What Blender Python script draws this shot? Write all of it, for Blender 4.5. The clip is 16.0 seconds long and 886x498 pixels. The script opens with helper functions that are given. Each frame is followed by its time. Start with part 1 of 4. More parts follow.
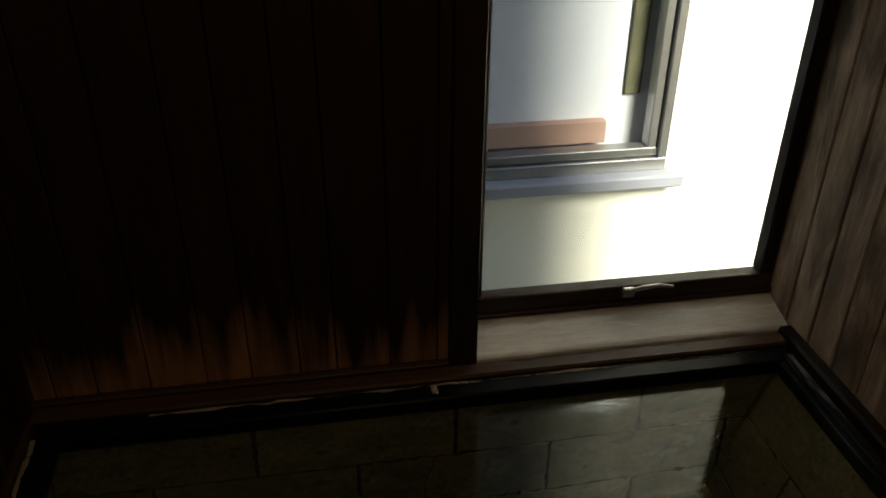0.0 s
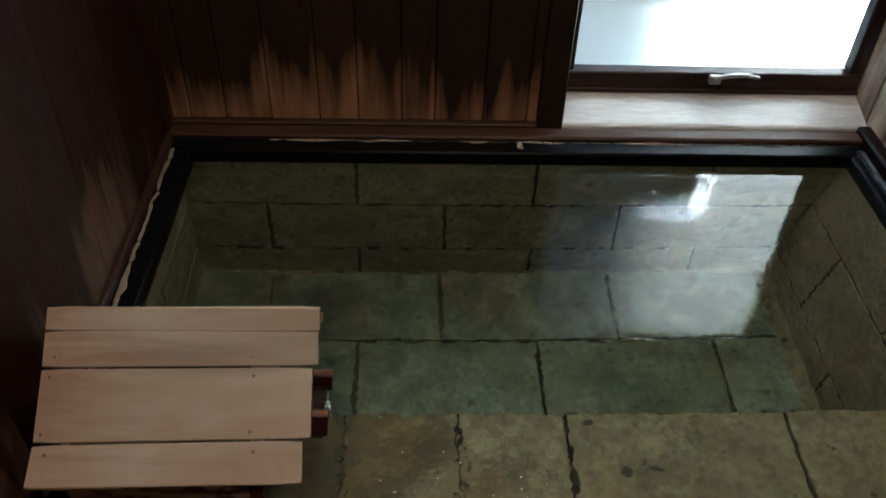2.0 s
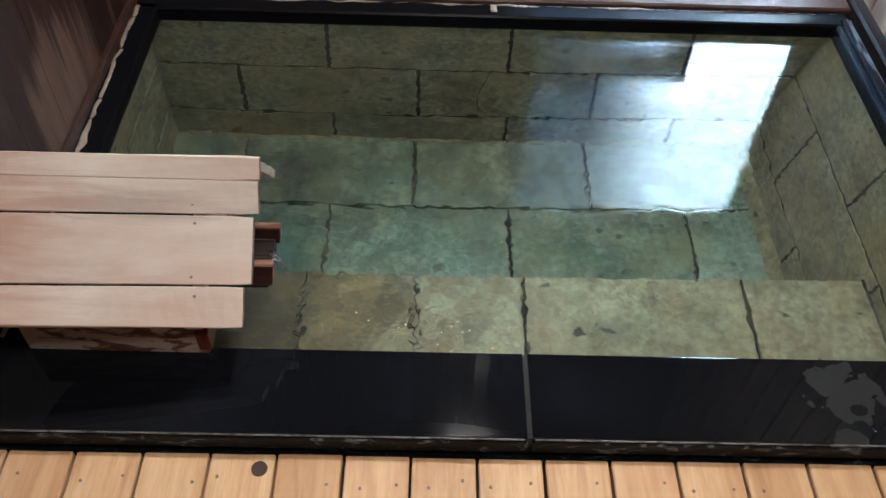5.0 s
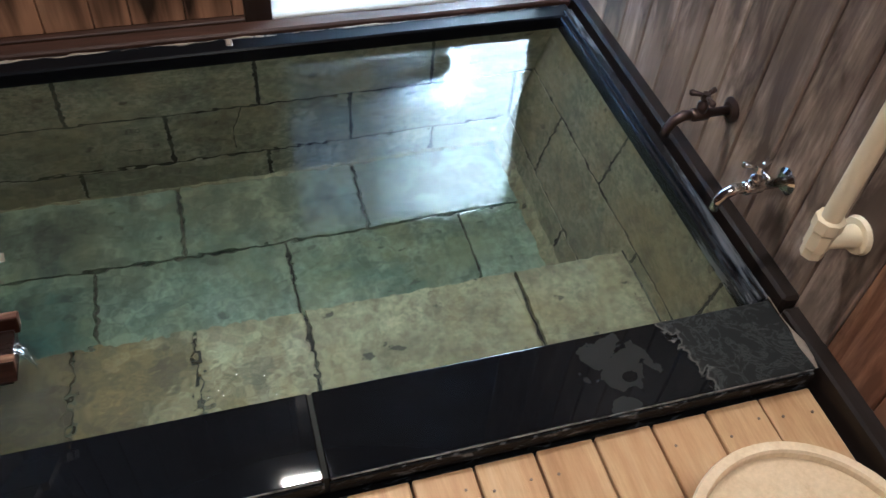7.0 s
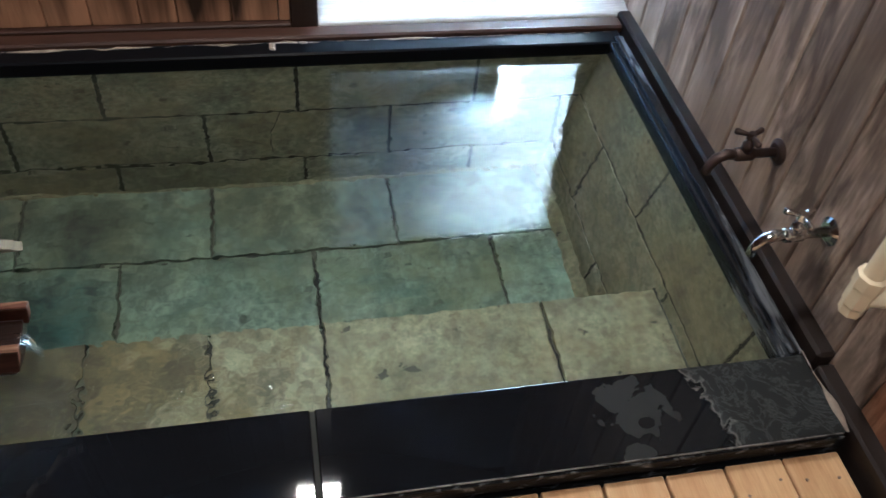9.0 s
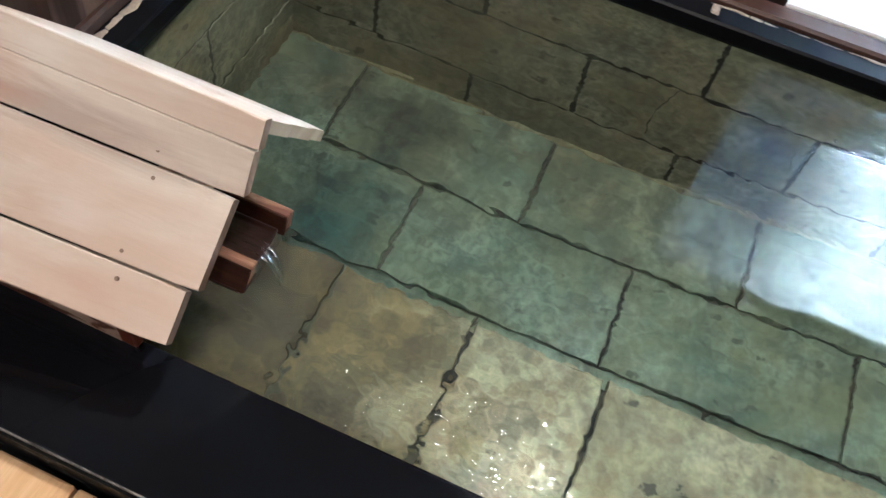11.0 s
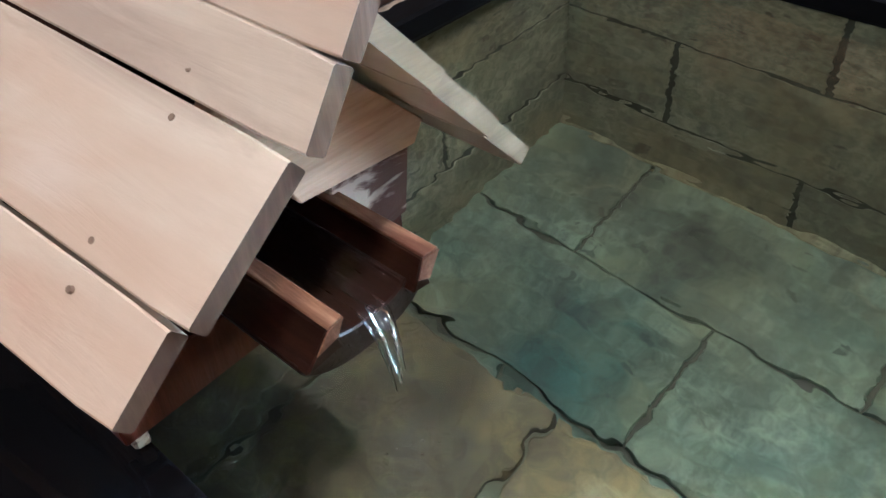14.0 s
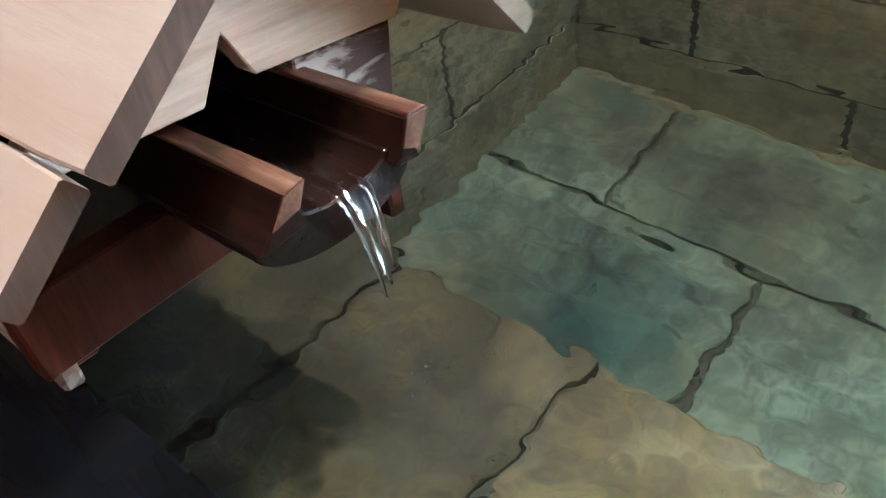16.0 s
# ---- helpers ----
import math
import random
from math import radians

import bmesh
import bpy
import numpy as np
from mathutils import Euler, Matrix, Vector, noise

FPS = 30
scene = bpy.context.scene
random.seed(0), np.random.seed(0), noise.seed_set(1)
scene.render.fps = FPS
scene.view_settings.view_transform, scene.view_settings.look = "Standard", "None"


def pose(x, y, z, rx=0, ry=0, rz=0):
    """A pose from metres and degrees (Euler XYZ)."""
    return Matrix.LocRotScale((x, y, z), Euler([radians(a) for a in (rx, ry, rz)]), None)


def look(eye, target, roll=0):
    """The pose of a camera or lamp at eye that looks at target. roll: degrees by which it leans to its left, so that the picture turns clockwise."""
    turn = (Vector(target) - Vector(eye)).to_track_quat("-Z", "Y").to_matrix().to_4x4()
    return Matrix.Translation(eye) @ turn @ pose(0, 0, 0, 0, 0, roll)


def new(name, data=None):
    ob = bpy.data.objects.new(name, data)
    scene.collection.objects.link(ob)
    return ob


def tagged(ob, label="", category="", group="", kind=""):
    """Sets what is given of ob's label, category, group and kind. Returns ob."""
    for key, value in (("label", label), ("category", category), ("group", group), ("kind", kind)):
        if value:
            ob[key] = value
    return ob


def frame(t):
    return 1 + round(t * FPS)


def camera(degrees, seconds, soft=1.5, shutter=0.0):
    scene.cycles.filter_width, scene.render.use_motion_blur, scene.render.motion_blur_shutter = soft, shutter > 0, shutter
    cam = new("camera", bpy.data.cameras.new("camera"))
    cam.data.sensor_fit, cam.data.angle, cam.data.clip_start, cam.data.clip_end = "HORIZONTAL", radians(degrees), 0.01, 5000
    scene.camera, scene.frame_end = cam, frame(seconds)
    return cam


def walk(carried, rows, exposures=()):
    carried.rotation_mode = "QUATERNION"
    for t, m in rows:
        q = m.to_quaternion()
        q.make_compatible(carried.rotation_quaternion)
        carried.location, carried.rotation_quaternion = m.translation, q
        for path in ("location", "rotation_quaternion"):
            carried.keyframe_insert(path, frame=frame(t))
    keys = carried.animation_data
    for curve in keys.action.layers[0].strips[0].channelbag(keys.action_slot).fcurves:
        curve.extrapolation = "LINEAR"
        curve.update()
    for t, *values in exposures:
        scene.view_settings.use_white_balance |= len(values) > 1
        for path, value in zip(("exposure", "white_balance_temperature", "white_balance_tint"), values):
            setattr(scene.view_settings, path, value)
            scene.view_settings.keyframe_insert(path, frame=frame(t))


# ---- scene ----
cam = camera(56.0, 16.0, soft=1.4, shutter=0.3)
PATH = [
    (0, (-0.248, -0.283, 1.195), (0.053, 1.412, 0.177), 0.5),
    (0.5, (-0.245, -0.361, 1.149), (-0.025, 1.322, 0.09), 0.9),
    (1, (-0.269, -0.46, 1.149), (-0.098, 1.161, -0.009), 1.2),
    (1.5, (-0.286, -0.512, 1.172), (-0.125, 1.053, -0.063), 2.5),
    (2, (-0.268, -0.551, 1.147), (-0.201, 0.942, -0.183), 2.1),
    (2.5, (-0.228, -0.565, 1.144), (-0.198, 0.829, -0.289), 2.6),
    (3, (-0.218, -0.601, 1.144), (-0.275, 0.771, -0.311), 2.2),
    (5.5, (-0.137, -0.582, 1.111), (-0.028, 0.705, -0.417), 3.1),
    (6, (-0.117, -0.571, 1.113), (0.102, 0.704, -0.413), 4.3),
    (6.5, (-0.087, -0.562, 1.117), (0.258, 0.702, -0.394), 5.0),
    (7, (-0.06, -0.567, 1.122), (0.398, 0.7, -0.356), 5.4),
    (7.5, (-0.061, -0.566, 1.119), (0.474, 0.69, -0.343), 6.8),
    (8, (-0.041, -0.567, 1.124), (0.53, 0.701, -0.313), 7.4),
    (8.5, (-0.034, -0.573, 1.117), (0.484, 0.746, -0.294), 7.5),
    (9, (-0.011, -0.539, 1.105), (0.346, 0.777, -0.358), 6.6),
    (9.5, (-0.056, -0.427, 1.074), (0.215, 0.844, -0.447), 8.5),
    (10, (-0.017, -0.322, 1.074), (-0.029, 0.847, -0.549), 6.1),
    (10.2, (-0.031, -0.306, 1.034), (-0.108, 0.903, -0.557), 8.1),
    (12.3, (-0.158, 0.021, 0.696), (-0.784, 0.941, -0.966), 0.6),
    (12.5, (-0.156, 0.025, 0.658), (-0.872, 0.946, -0.967), -1.1),
    (13, (-0.143, 0.05, 0.58), (-0.974, 1.022, -0.958), -0.8),
    (13.5, (-0.134, 0.057, 0.508), (-1.125, 1.078, -0.897), -2.9),
    (14, (-0.124, 0.044, 0.441), (-1.176, 1.136, -0.864), -2.9),
    (14.5, (-0.127, 0.045, 0.39), (-1.196, 1.163, -0.878), -3.7),
    (15, (-0.125, 0.054, 0.35), (-1.222, 1.175, -0.891), -5.4),
    (15.5, (-0.133, 0.058, 0.323), (-1.24, 1.177, -0.911), -6.5),
    (16, (-0.134, 0.066, 0.295), (-1.278, 1.177, -0.912), -7.9),
]
EXPOSURES = [(0.0, 1.05, 6900, 7), (0.5, 1.25, 6800, 7), (1.0, 1.8, 6200, 8), (1.5, 2.25, 5600, 8), (2.0, 3.3, 5100, 8), (2.6, 4.25, 4600, 8), (3.2, 4.45, 4500, 8),
             (5.5, 4.9, 4350, 8), (6.2, 4.7, 4350, 8), (9.4, 4.7, 4350, 8), (10.0, 5.1, 4550, 9), (12.5, 5.2, 4350, 9), (16.0, 5.4, 4400, 11)]
walk(cam, [(t, look(eye, target, roll)) for t, eye, target, roll in PATH], EXPOSURES)

# ---- light ----
world = bpy.data.worlds.new("sky")
scene.world = world
world.use_nodes = True
wn = world.node_tree.nodes
sky = wn.new("ShaderNodeTexSky")
sky.sky_type, sky.sun_disc = "NISHITA", False
sky.sun_elevation, sky.sun_rotation = radians(38.6), radians(160)
world.node_tree.links.new(sky.outputs[0], wn["Background"].inputs[0])
wn["Background"].inputs[1].default_value = 0.105

sun = new("sun", bpy.data.lights.new("sun", "SUN"))
sun.data.energy, sun.data.angle, sun.data.color = 5.0, radians(22), (1.0, 0.94, 0.84)
sun.matrix_world = look((0, 0, 0), (-0.36, 1.0, -0.85))


def area(name, m, sx, sy, watts, colour):
    ob = new(name, bpy.data.lights.new(name, "AREA"))
    ob.data.shape, ob.data.size, ob.data.size_y, ob.data.energy, ob.data.color = "RECTANGLE", sx, sy, watts, colour
    ob.matrix_world = m
    return ob


# the lamp over the bath, seen in the granite and in the water
area("bath_lamp_light", look((0.02, 1.0, 2.0), (0.0, 0.25, 0.0)), 0.16, 0.08, 0.58, (1.0, 0.70, 0.405)).data.spread = radians(110)
area("room_lamp_light", look((0.0, -0.75, 2.27), (0.1, 0.1, 0.0)), 0.3, 0.3, 1.6, (1.0, 0.70, 0.405))


# ---- materials ----
def nodes(name):
    m = bpy.data.materials.new(name)
    m.use_nodes = True
    nt = m.node_tree
    return m, nt, nt.nodes["Principled BSDF"]


def add(nt, kind, **values):
    n = nt.nodes.new(kind)
    for k, v in values.items():
        n.inputs[k].default_value = v
    return n


def ramp(nt, fac, stops):
    n = nt.nodes.new("ShaderNodeValToRGB")
    el = n.color_ramp.elements
    while len(el) < len(stops):
        el.new(0.5)
    for e, (p, c) in zip(el, stops):
        e.position = p
        e.color = (*c, 1) if len(c) == 3 else c
    nt.links.new(fac, n.inputs[0])
    return n.outputs[0]


def mix(nt, fac, a, b, blend="MIX"):
    n = nt.nodes.new("ShaderNodeMix")
    n.data_type, n.blend_type = "RGBA", blend
    for sock, v in ((n.inputs[0], fac), (n.inputs[6], a), (n.inputs[7], b)):
        if isinstance(v, (int, float)):
            sock.default_value = v
        elif isinstance(v, tuple):
            sock.default_value = (*v, 1)
        else:
            nt.links.new(v, sock)
    return n.outputs[2]


def maths(nt, op, a, b=0.0, clamp=False):
    n = nt.nodes.new("ShaderNodeMath")
    n.operation, n.use_clamp = op, clamp
    for sock, v in zip(n.inputs, (a, b)):
        if isinstance(v, (int, float)):
            sock.default_value = v
        else:
            nt.links.new(v, sock)
    return n.outputs[0]


def coords(nt, scale, shift=7.0):
    """World-size coordinates, shifted at random from object to object, stretched by scale."""
    tc, info = nt.nodes.new("ShaderNodeTexCoord"), nt.nodes.new("ShaderNodeObjectInfo")
    comb = nt.nodes.new("ShaderNodeCombineXYZ")
    for k, f in enumerate((1.0, 1.7, 2.3)):
        nt.links.new(maths(nt, "MULTIPLY", info.outputs["Random"], shift * f), comb.inputs[k])
    va = nt.nodes.new("ShaderNodeVectorMath")
    nt.links.new(tc.outputs["Object"], va.inputs[0])
    nt.links.new(comb.outputs[0], va.inputs[1])
    mp = nt.nodes.new("ShaderNodeMapping")
    mp.inputs["Scale"].default_value = scale
    nt.links.new(va.outputs[0], mp.inputs[0])
    return mp.outputs[0], info.outputs["Random"], tc.outputs["Object"]


def noise_tex(nt, vec, scale, detail=5.0, rough=0.55, distort=0.0):
    n = add(nt, "ShaderNodeTexNoise", Scale=scale, Detail=detail, Roughness=rough, Distortion=distort)
    nt.links.new(vec, n.inputs["Vector"])
    return n.outputs["Fac"]


def bump(nt, bsdf, height, strength, distance):
    b = add(nt, "ShaderNodeBump", Strength=strength, Distance=distance)
    nt.links.new(height, b.inputs["Height"])
    nt.links.new(b.outputs[0], bsdf.inputs["Normal"])


def wood(name, dark, mid, light, along="z", rough=0.6, stain=0.5, stain_colour=(0.03, 0.02, 0.015), wear=None, stain_scale=2.5, grain=1.0, knots=0.0, gloss=0.3, streak=0.25, stains_and_tints=()):
    """Sawn wood: grain along one axis, blotches, and (wear) a pale worn foot: colour, height, raggedness."""
    m, nt, b = nodes(name)
    sc = {"x": (1.2, 14, 14), "y": (14, 1.2, 14), "z": (14, 14, 1.2)}[along]
    sc = tuple(c * grain for c in sc)
    vec, rnd, raw = coords(nt, sc)
    g = noise_tex(nt, vec, 2.2, 8, 0.65, 0.6)
    fine = noise_tex(nt, vec, 11, 4, 0.7)
    col = ramp(nt, g, [(0.3, dark), (0.5, mid), (0.72, light)])
    col = mix(nt, streak, col, ramp(nt, fine, [(0.35, tuple(c * 0.5 for c in mid)), (0.65, light)]))
    big, _, _ = coords(nt, {"x": (0.5, 1.6, 1.6), "y": (1.6, 0.5, 1.6), "z": (1.6, 1.6, 0.5)}[along], 0.2)
    blot = noise_tex(nt, big, stain_scale, 4, 0.6, 0.4)
    f = ramp(nt, blot, [(0.42, (0, 0, 0)), (0.62, (1, 1, 1))])
    col = mix(nt, maths(nt, "MULTIPLY", f, stain), col, stain_colour)
    if knots:
        vor = add(nt, "ShaderNodeTexVoronoi", Scale=1.0)
        kv, _, _ = coords(nt, {"x": (2.5, 7, 7), "y": (7, 2.5, 7), "z": (7, 7, 2.5)}[along], 5.0)
        nt.links.new(kv, vor.inputs["Vector"])
        near = ramp(nt, vor.outputs["Distance"], [(0.05, (1, 1, 1)), (0.085, (0.25, 0.25, 0.25)), (0.2, (0, 0, 0))])
        col = mix(nt, maths(nt, "MULTIPLY", near, knots), col, (0.06, 0.026, 0.012))
    if wear:
        worn, height, ragged, keep = wear
        sep = nt.nodes.new("ShaderNodeSeparateXYZ")
        nt.links.new(raw, sep.inputs[0])
        mp = nt.nodes.new("ShaderNodeMapping")
        mp.inputs["Scale"].default_value = (20, 20, 1.5)
        nt.links.new(raw, mp.inputs[0])
        streak = noise_tex(nt, mp.outputs[0], 1.0, 3, 0.6)
        mp2 = nt.nodes.new("ShaderNodeMapping")
        mp2.inputs["Scale"].default_value = (2.6, 2.6, 1)
        nt.links.new(raw, mp2.inputs[0])
        wide = noise_tex(nt, mp2.outputs[0], 1.0, 2, 0.5)
        edge = maths(nt, "ADD", maths(nt, "MULTIPLY", maths(nt, "SUBTRACT", streak, 0.45), ragged),
                     maths(nt, "MULTIPLY", maths(nt, "SUBTRACT", wide, 0.5), ragged * 1.2))
        lim = maths(nt, "ADD", edge, height)
        w = maths(nt, "MULTIPLY", maths(nt, "SUBTRACT", lim, sep.outputs[2]), 8.0, True)
        w = maths(nt, "MULTIPLY", w, keep)
        col = mix(nt, w, col, mix(nt, 0.75, worn, ramp(nt, g, [(0.3, tuple(c * 0.45 for c in worn)), (0.6, worn)])))
    for centre, radii, tint, weight in stains_and_tints:
        # soaked stains and other tinted patches, ragged along the grain
        mp = nt.nodes.new("ShaderNodeMapping")
        mp.inputs["Scale"].default_value = tuple(1 / r for r in radii)
        mp.inputs["Location"].default_value = tuple(-c / r for c, r in zip(centre, radii))
        nt.links.new(raw, mp.inputs[0])
        far = nt.nodes.new("ShaderNodeVectorMath")
        far.operation = "LENGTH"
        nt.links.new(mp.outputs[0], far.inputs[0])
        rag = maths(nt, "MULTIPLY", maths(nt, "SUBTRACT", maths(nt, "ADD", g, blot), 1.0), 2.2)
        f = maths(nt, "MULTIPLY", maths(nt, "SUBTRACT", 1.0, maths(nt, "ADD", far.outputs["Value"], maths(nt, "MULTIPLY", rag, 0.7))), 1.3, True)
        col = mix(nt, maths(nt, "MULTIPLY", f, weight), col, tint)
    col = mix(nt, 0.2, col, ramp(nt, rnd, [(0.0, tuple(c * 0.6 for c in mid)), (1.0, light)]))
    nt.links.new(col, b.inputs["Base Color"])
    nt.links.new(maths(nt, "ADD", maths(nt, "MULTIPLY", fine, 0.25), rough - 0.12), b.inputs["Roughness"])
    b.inputs["Specular IOR Level"].default_value = gloss
    bump(nt, b, g, 0.3, 0.0025)
    return m


def stone(name, dark, mid, light, pits=0.5, rough=0.75, stains_and_tints=(), brown=0.6, moss=0.6):
    m, nt, b = nodes(name)
    vec, rnd, raw = coords(nt, (1, 1, 1), 5.0)
    a = noise_tex(nt, vec, 10, 9, 0.7, 0.3)
    c = noise_tex(nt, vec, 55, 5, 0.7)
    col = ramp(nt, a, [(0.38, dark), (0.5, mid), (0.63, light)])
    col = mix(nt, 0.55, col, ramp(nt, c, [(0.40, dark), (0.60, light)]))
    # sparse long pits
    mpp = nt.nodes.new("ShaderNodeMapping")
    mpp.inputs["Scale"].default_value = (19, 33, 28)
    nt.links.new(vec, mpp.inputs[0])
    wob = nt.nodes.new("ShaderNodeVectorMath")
    cloud = add(nt, "ShaderNodeTexNoise", Scale=45.0, Detail=3.0)
    nt.links.new(vec, cloud.inputs["Vector"])
    nt.links.new(mpp.outputs[0], wob.inputs[0])
    nt.links.new(cloud.outputs["Color"], wob.inputs[1])
    vor = add(nt, "ShaderNodeTexVoronoi", Scale=1.0)
    nt.links.new(wob.outputs[0], vor.inputs["Vector"])
    sep = nt.nodes.new("ShaderNodeSeparateColor")
    nt.links.new(vor.outputs["Color"], sep.inputs[0])
    size = maths(nt, "MULTIPLY", maths(nt, "SUBTRACT", sep.outputs[0], 0.52), 0.66)
    pit = maths(nt, "MULTIPLY", maths(nt, "SUBTRACT", size, vor.outputs["Distance"]), 14.0, True)
    blot = noise_tex(nt, vec, 2.6, 3, 0.5)
    col = mix(nt, maths(nt, "MULTIPLY", ramp(nt, blot, [(0.42, (0, 0, 0)), (0.64, (1, 1, 1))]), 0.4), col, (mid[0] * 0.6, mid[1] * 0.55, mid[2] * 0.42))
    # earth-brown film, green-blue film and dark smears, each with its own drift
    rust = noise_tex(nt, raw, 4.3, 5, 0.62, 0.8)
    col = mix(nt, maths(nt, "MULTIPLY", ramp(nt, rust, [(0.41, (0, 0, 0)), (0.60, (1, 1, 1))]), brown * 0.75), col, (mid[0] * 0.95, mid[1] * 0.72, mid[2] * 0.43))
    mp = nt.nodes.new("ShaderNodeMapping")
    mp.inputs["Location"].default_value = (3.1, 1.7, 0.4)
    nt.links.new(raw, mp.inputs[0])
    algae = noise_tex(nt, mp.outputs[0], 3.4, 4, 0.6, 0.7)
    col = mix(nt, maths(nt, "MULTIPLY", ramp(nt, algae, [(0.50, (0, 0, 0)), (0.66, (1, 1, 1))]), moss * 0.55), col, (mid[0] * 0.2, mid[1] * 0.38, mid[2] * 0.38))
    smudge = noise_tex(nt, mp.outputs[0], 13, 5, 0.65, 0.5)
    col = mix(nt, maths(nt, "MULTIPLY", ramp(nt, smudge, [(0.46, (0, 0, 0)), (0.66, (1, 1, 1))]), 0.6), col, tuple(x * 0.8 for x in dark))
    col = mix(nt, 0.15, col, ramp(nt, rnd, [(0.0, tuple(x * 0.75 for x in mid)), (1.0, light)]))
    col = mix(nt, maths(nt, "MULTIPLY", pit, pits * 0.85), col, tuple(x * 0.3 for x in dark))
    for centre, radius, tint, weight in stains_and_tints:
        # deposits and darker tints with a ragged edge round a place of their own
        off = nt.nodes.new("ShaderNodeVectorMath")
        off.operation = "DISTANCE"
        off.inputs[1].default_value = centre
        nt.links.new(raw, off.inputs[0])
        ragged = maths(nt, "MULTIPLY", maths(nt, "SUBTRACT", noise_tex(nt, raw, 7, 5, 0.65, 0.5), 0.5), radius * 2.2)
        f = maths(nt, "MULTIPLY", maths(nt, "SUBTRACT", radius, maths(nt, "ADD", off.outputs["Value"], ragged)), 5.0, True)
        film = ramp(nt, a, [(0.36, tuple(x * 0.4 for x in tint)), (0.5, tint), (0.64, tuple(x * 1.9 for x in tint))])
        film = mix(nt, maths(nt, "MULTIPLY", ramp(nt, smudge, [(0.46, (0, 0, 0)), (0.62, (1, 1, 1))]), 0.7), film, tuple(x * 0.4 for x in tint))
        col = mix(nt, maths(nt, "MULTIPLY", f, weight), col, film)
    nt.links.new(col, b.inputs["Base Color"])
    b.inputs["Roughness"].default_value = rough
    bump(nt, b, maths(nt, "SUBTRACT", maths(nt, "ADD", a, maths(nt, "MULTIPLY", c, 0.25)), maths(nt, "MULTIPLY", pit, 0.2)), 0.5, 0.008)
    return m


def plain(name, colour, rough=0.5, metal=0.0, mottle=0.25, scale=20.0, relief=0.1):
    m, nt, b = nodes(name)
    vec, rnd, raw = coords(nt, (1, 1, 1))
    a = noise_tex(nt, vec, scale, 6, 0.6)
    d = noise_tex(nt, vec, scale * 0.15, 3, 0.6)
    lo = tuple(c * (1 - mottle) for c in colour)
    col = mix(nt, 0.5, ramp(nt, a, [(0.35, lo), (0.65, colour)]), ramp(nt, d, [(0.35, lo), (0.65, colour)]))
    nt.links.new(col, b.inputs["Base Color"])
    b.inputs["Metallic"].default_value = metal
    nt.links.new(maths(nt, "ADD", maths(nt, "MULTIPLY", a, 0.2), max(0.0, rough - 0.1)), b.inputs["Roughness"])
    bump(nt, b, a, relief, 0.003)
    return m


PANEL = wood("dark_panel_wood", (0.012, 0.008, 0.007), (0.03, 0.018, 0.013), (0.055, 0.032, 0.022), rough=0.68, stain=0.3,
             wear=((0.56, 0.31, 0.17), 0.125, 0.36, 0.95), gloss=0.15)
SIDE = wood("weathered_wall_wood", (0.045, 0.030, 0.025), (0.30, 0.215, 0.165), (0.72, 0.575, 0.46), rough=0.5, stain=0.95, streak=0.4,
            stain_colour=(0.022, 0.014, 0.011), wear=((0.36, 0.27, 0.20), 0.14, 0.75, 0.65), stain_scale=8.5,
            stains_and_tints=(((0.87, 0.39, 0.46), (0.3, 0.10, 0.36), (0.03, 0.021, 0.018), 0.8), ((0.87, 0.22, 0.62), (0.3, 0.14, 0.38), (0.05, 0.035, 0.029), 0.7), ((0.87, 0.72, 0.75), (0.3, 0.1, 0.3), (0.035, 0.025, 0.02), 0.7)))
WARM = wood("reddish_wall_wood", (0.11, 0.042, 0.022), (0.42, 0.205, 0.11), (0.74, 0.46, 0.28), rough=0.55, stain=0.9, stain_colour=(0.06, 0.024, 0.015), stain_scale=7.5,
            stains_and_tints=(((0.87, -0.03, 0.30), (0.3, 0.10, 0.26), (0.035, 0.013, 0.009), 0.85), ((0.87, -0.2, 0.7), (0.3, 0.2, 0.3), (0.04, 0.016, 0.011), 0.7)))
LEFT = wood("dark_wall_wood", (0.008, 0.0035, 0.0026), (0.021, 0.0085, 0.006), (0.058, 0.027, 0.019), rough=0.6, stain=0.5,
            wear=((0.20, 0.13, 0.095), 0.03, 0.95, 0.7), gloss=0.12, stain_scale=4.0)
TRIM = wood("dark_trim_wood", (0.012, 0.008, 0.007), (0.035, 0.02, 0.016), (0.075, 0.045, 0.035), "x", rough=0.45, stain=0.4)
TRIM_Y = wood("dark_trim_wood_along", (0.004, 0.0033, 0.003), (0.010, 0.0075, 0.0068), (0.026, 0.02, 0.018), "y", rough=0.45, stain=0.4)
TRIM_Z = wood("dark_frame_wood", (0.010, 0.007, 0.006), (0.022, 0.014, 0.012), (0.05, 0.03, 0.022), "z", rough=0.45, stain=0.4)
RAIL = wood("worn_red_trim_wood", (0.014, 0.007, 0.0055), (0.036, 0.016, 0.0105), (0.08, 0.04, 0.026), "x", rough=0.5, stain=0.5)
SILL = wood("grey_sill_wood", (0.46, 0.45, 0.44), (0.70, 0.68, 0.66), (0.80, 0.78, 0.76), "x", rough=0.26, stain=0.4, stain_scale=3.5, gloss=0.55)
DECK = wood("pale_deck_wood", (0.36, 0.19, 0.08), (0.60, 0.39, 0.19), (0.74, 0.54, 0.32), "y", rough=0.5, stain=0.35,
            stain_colour=(0.30, 0.12, 0.035), stain_scale=5.0, knots=0.9)
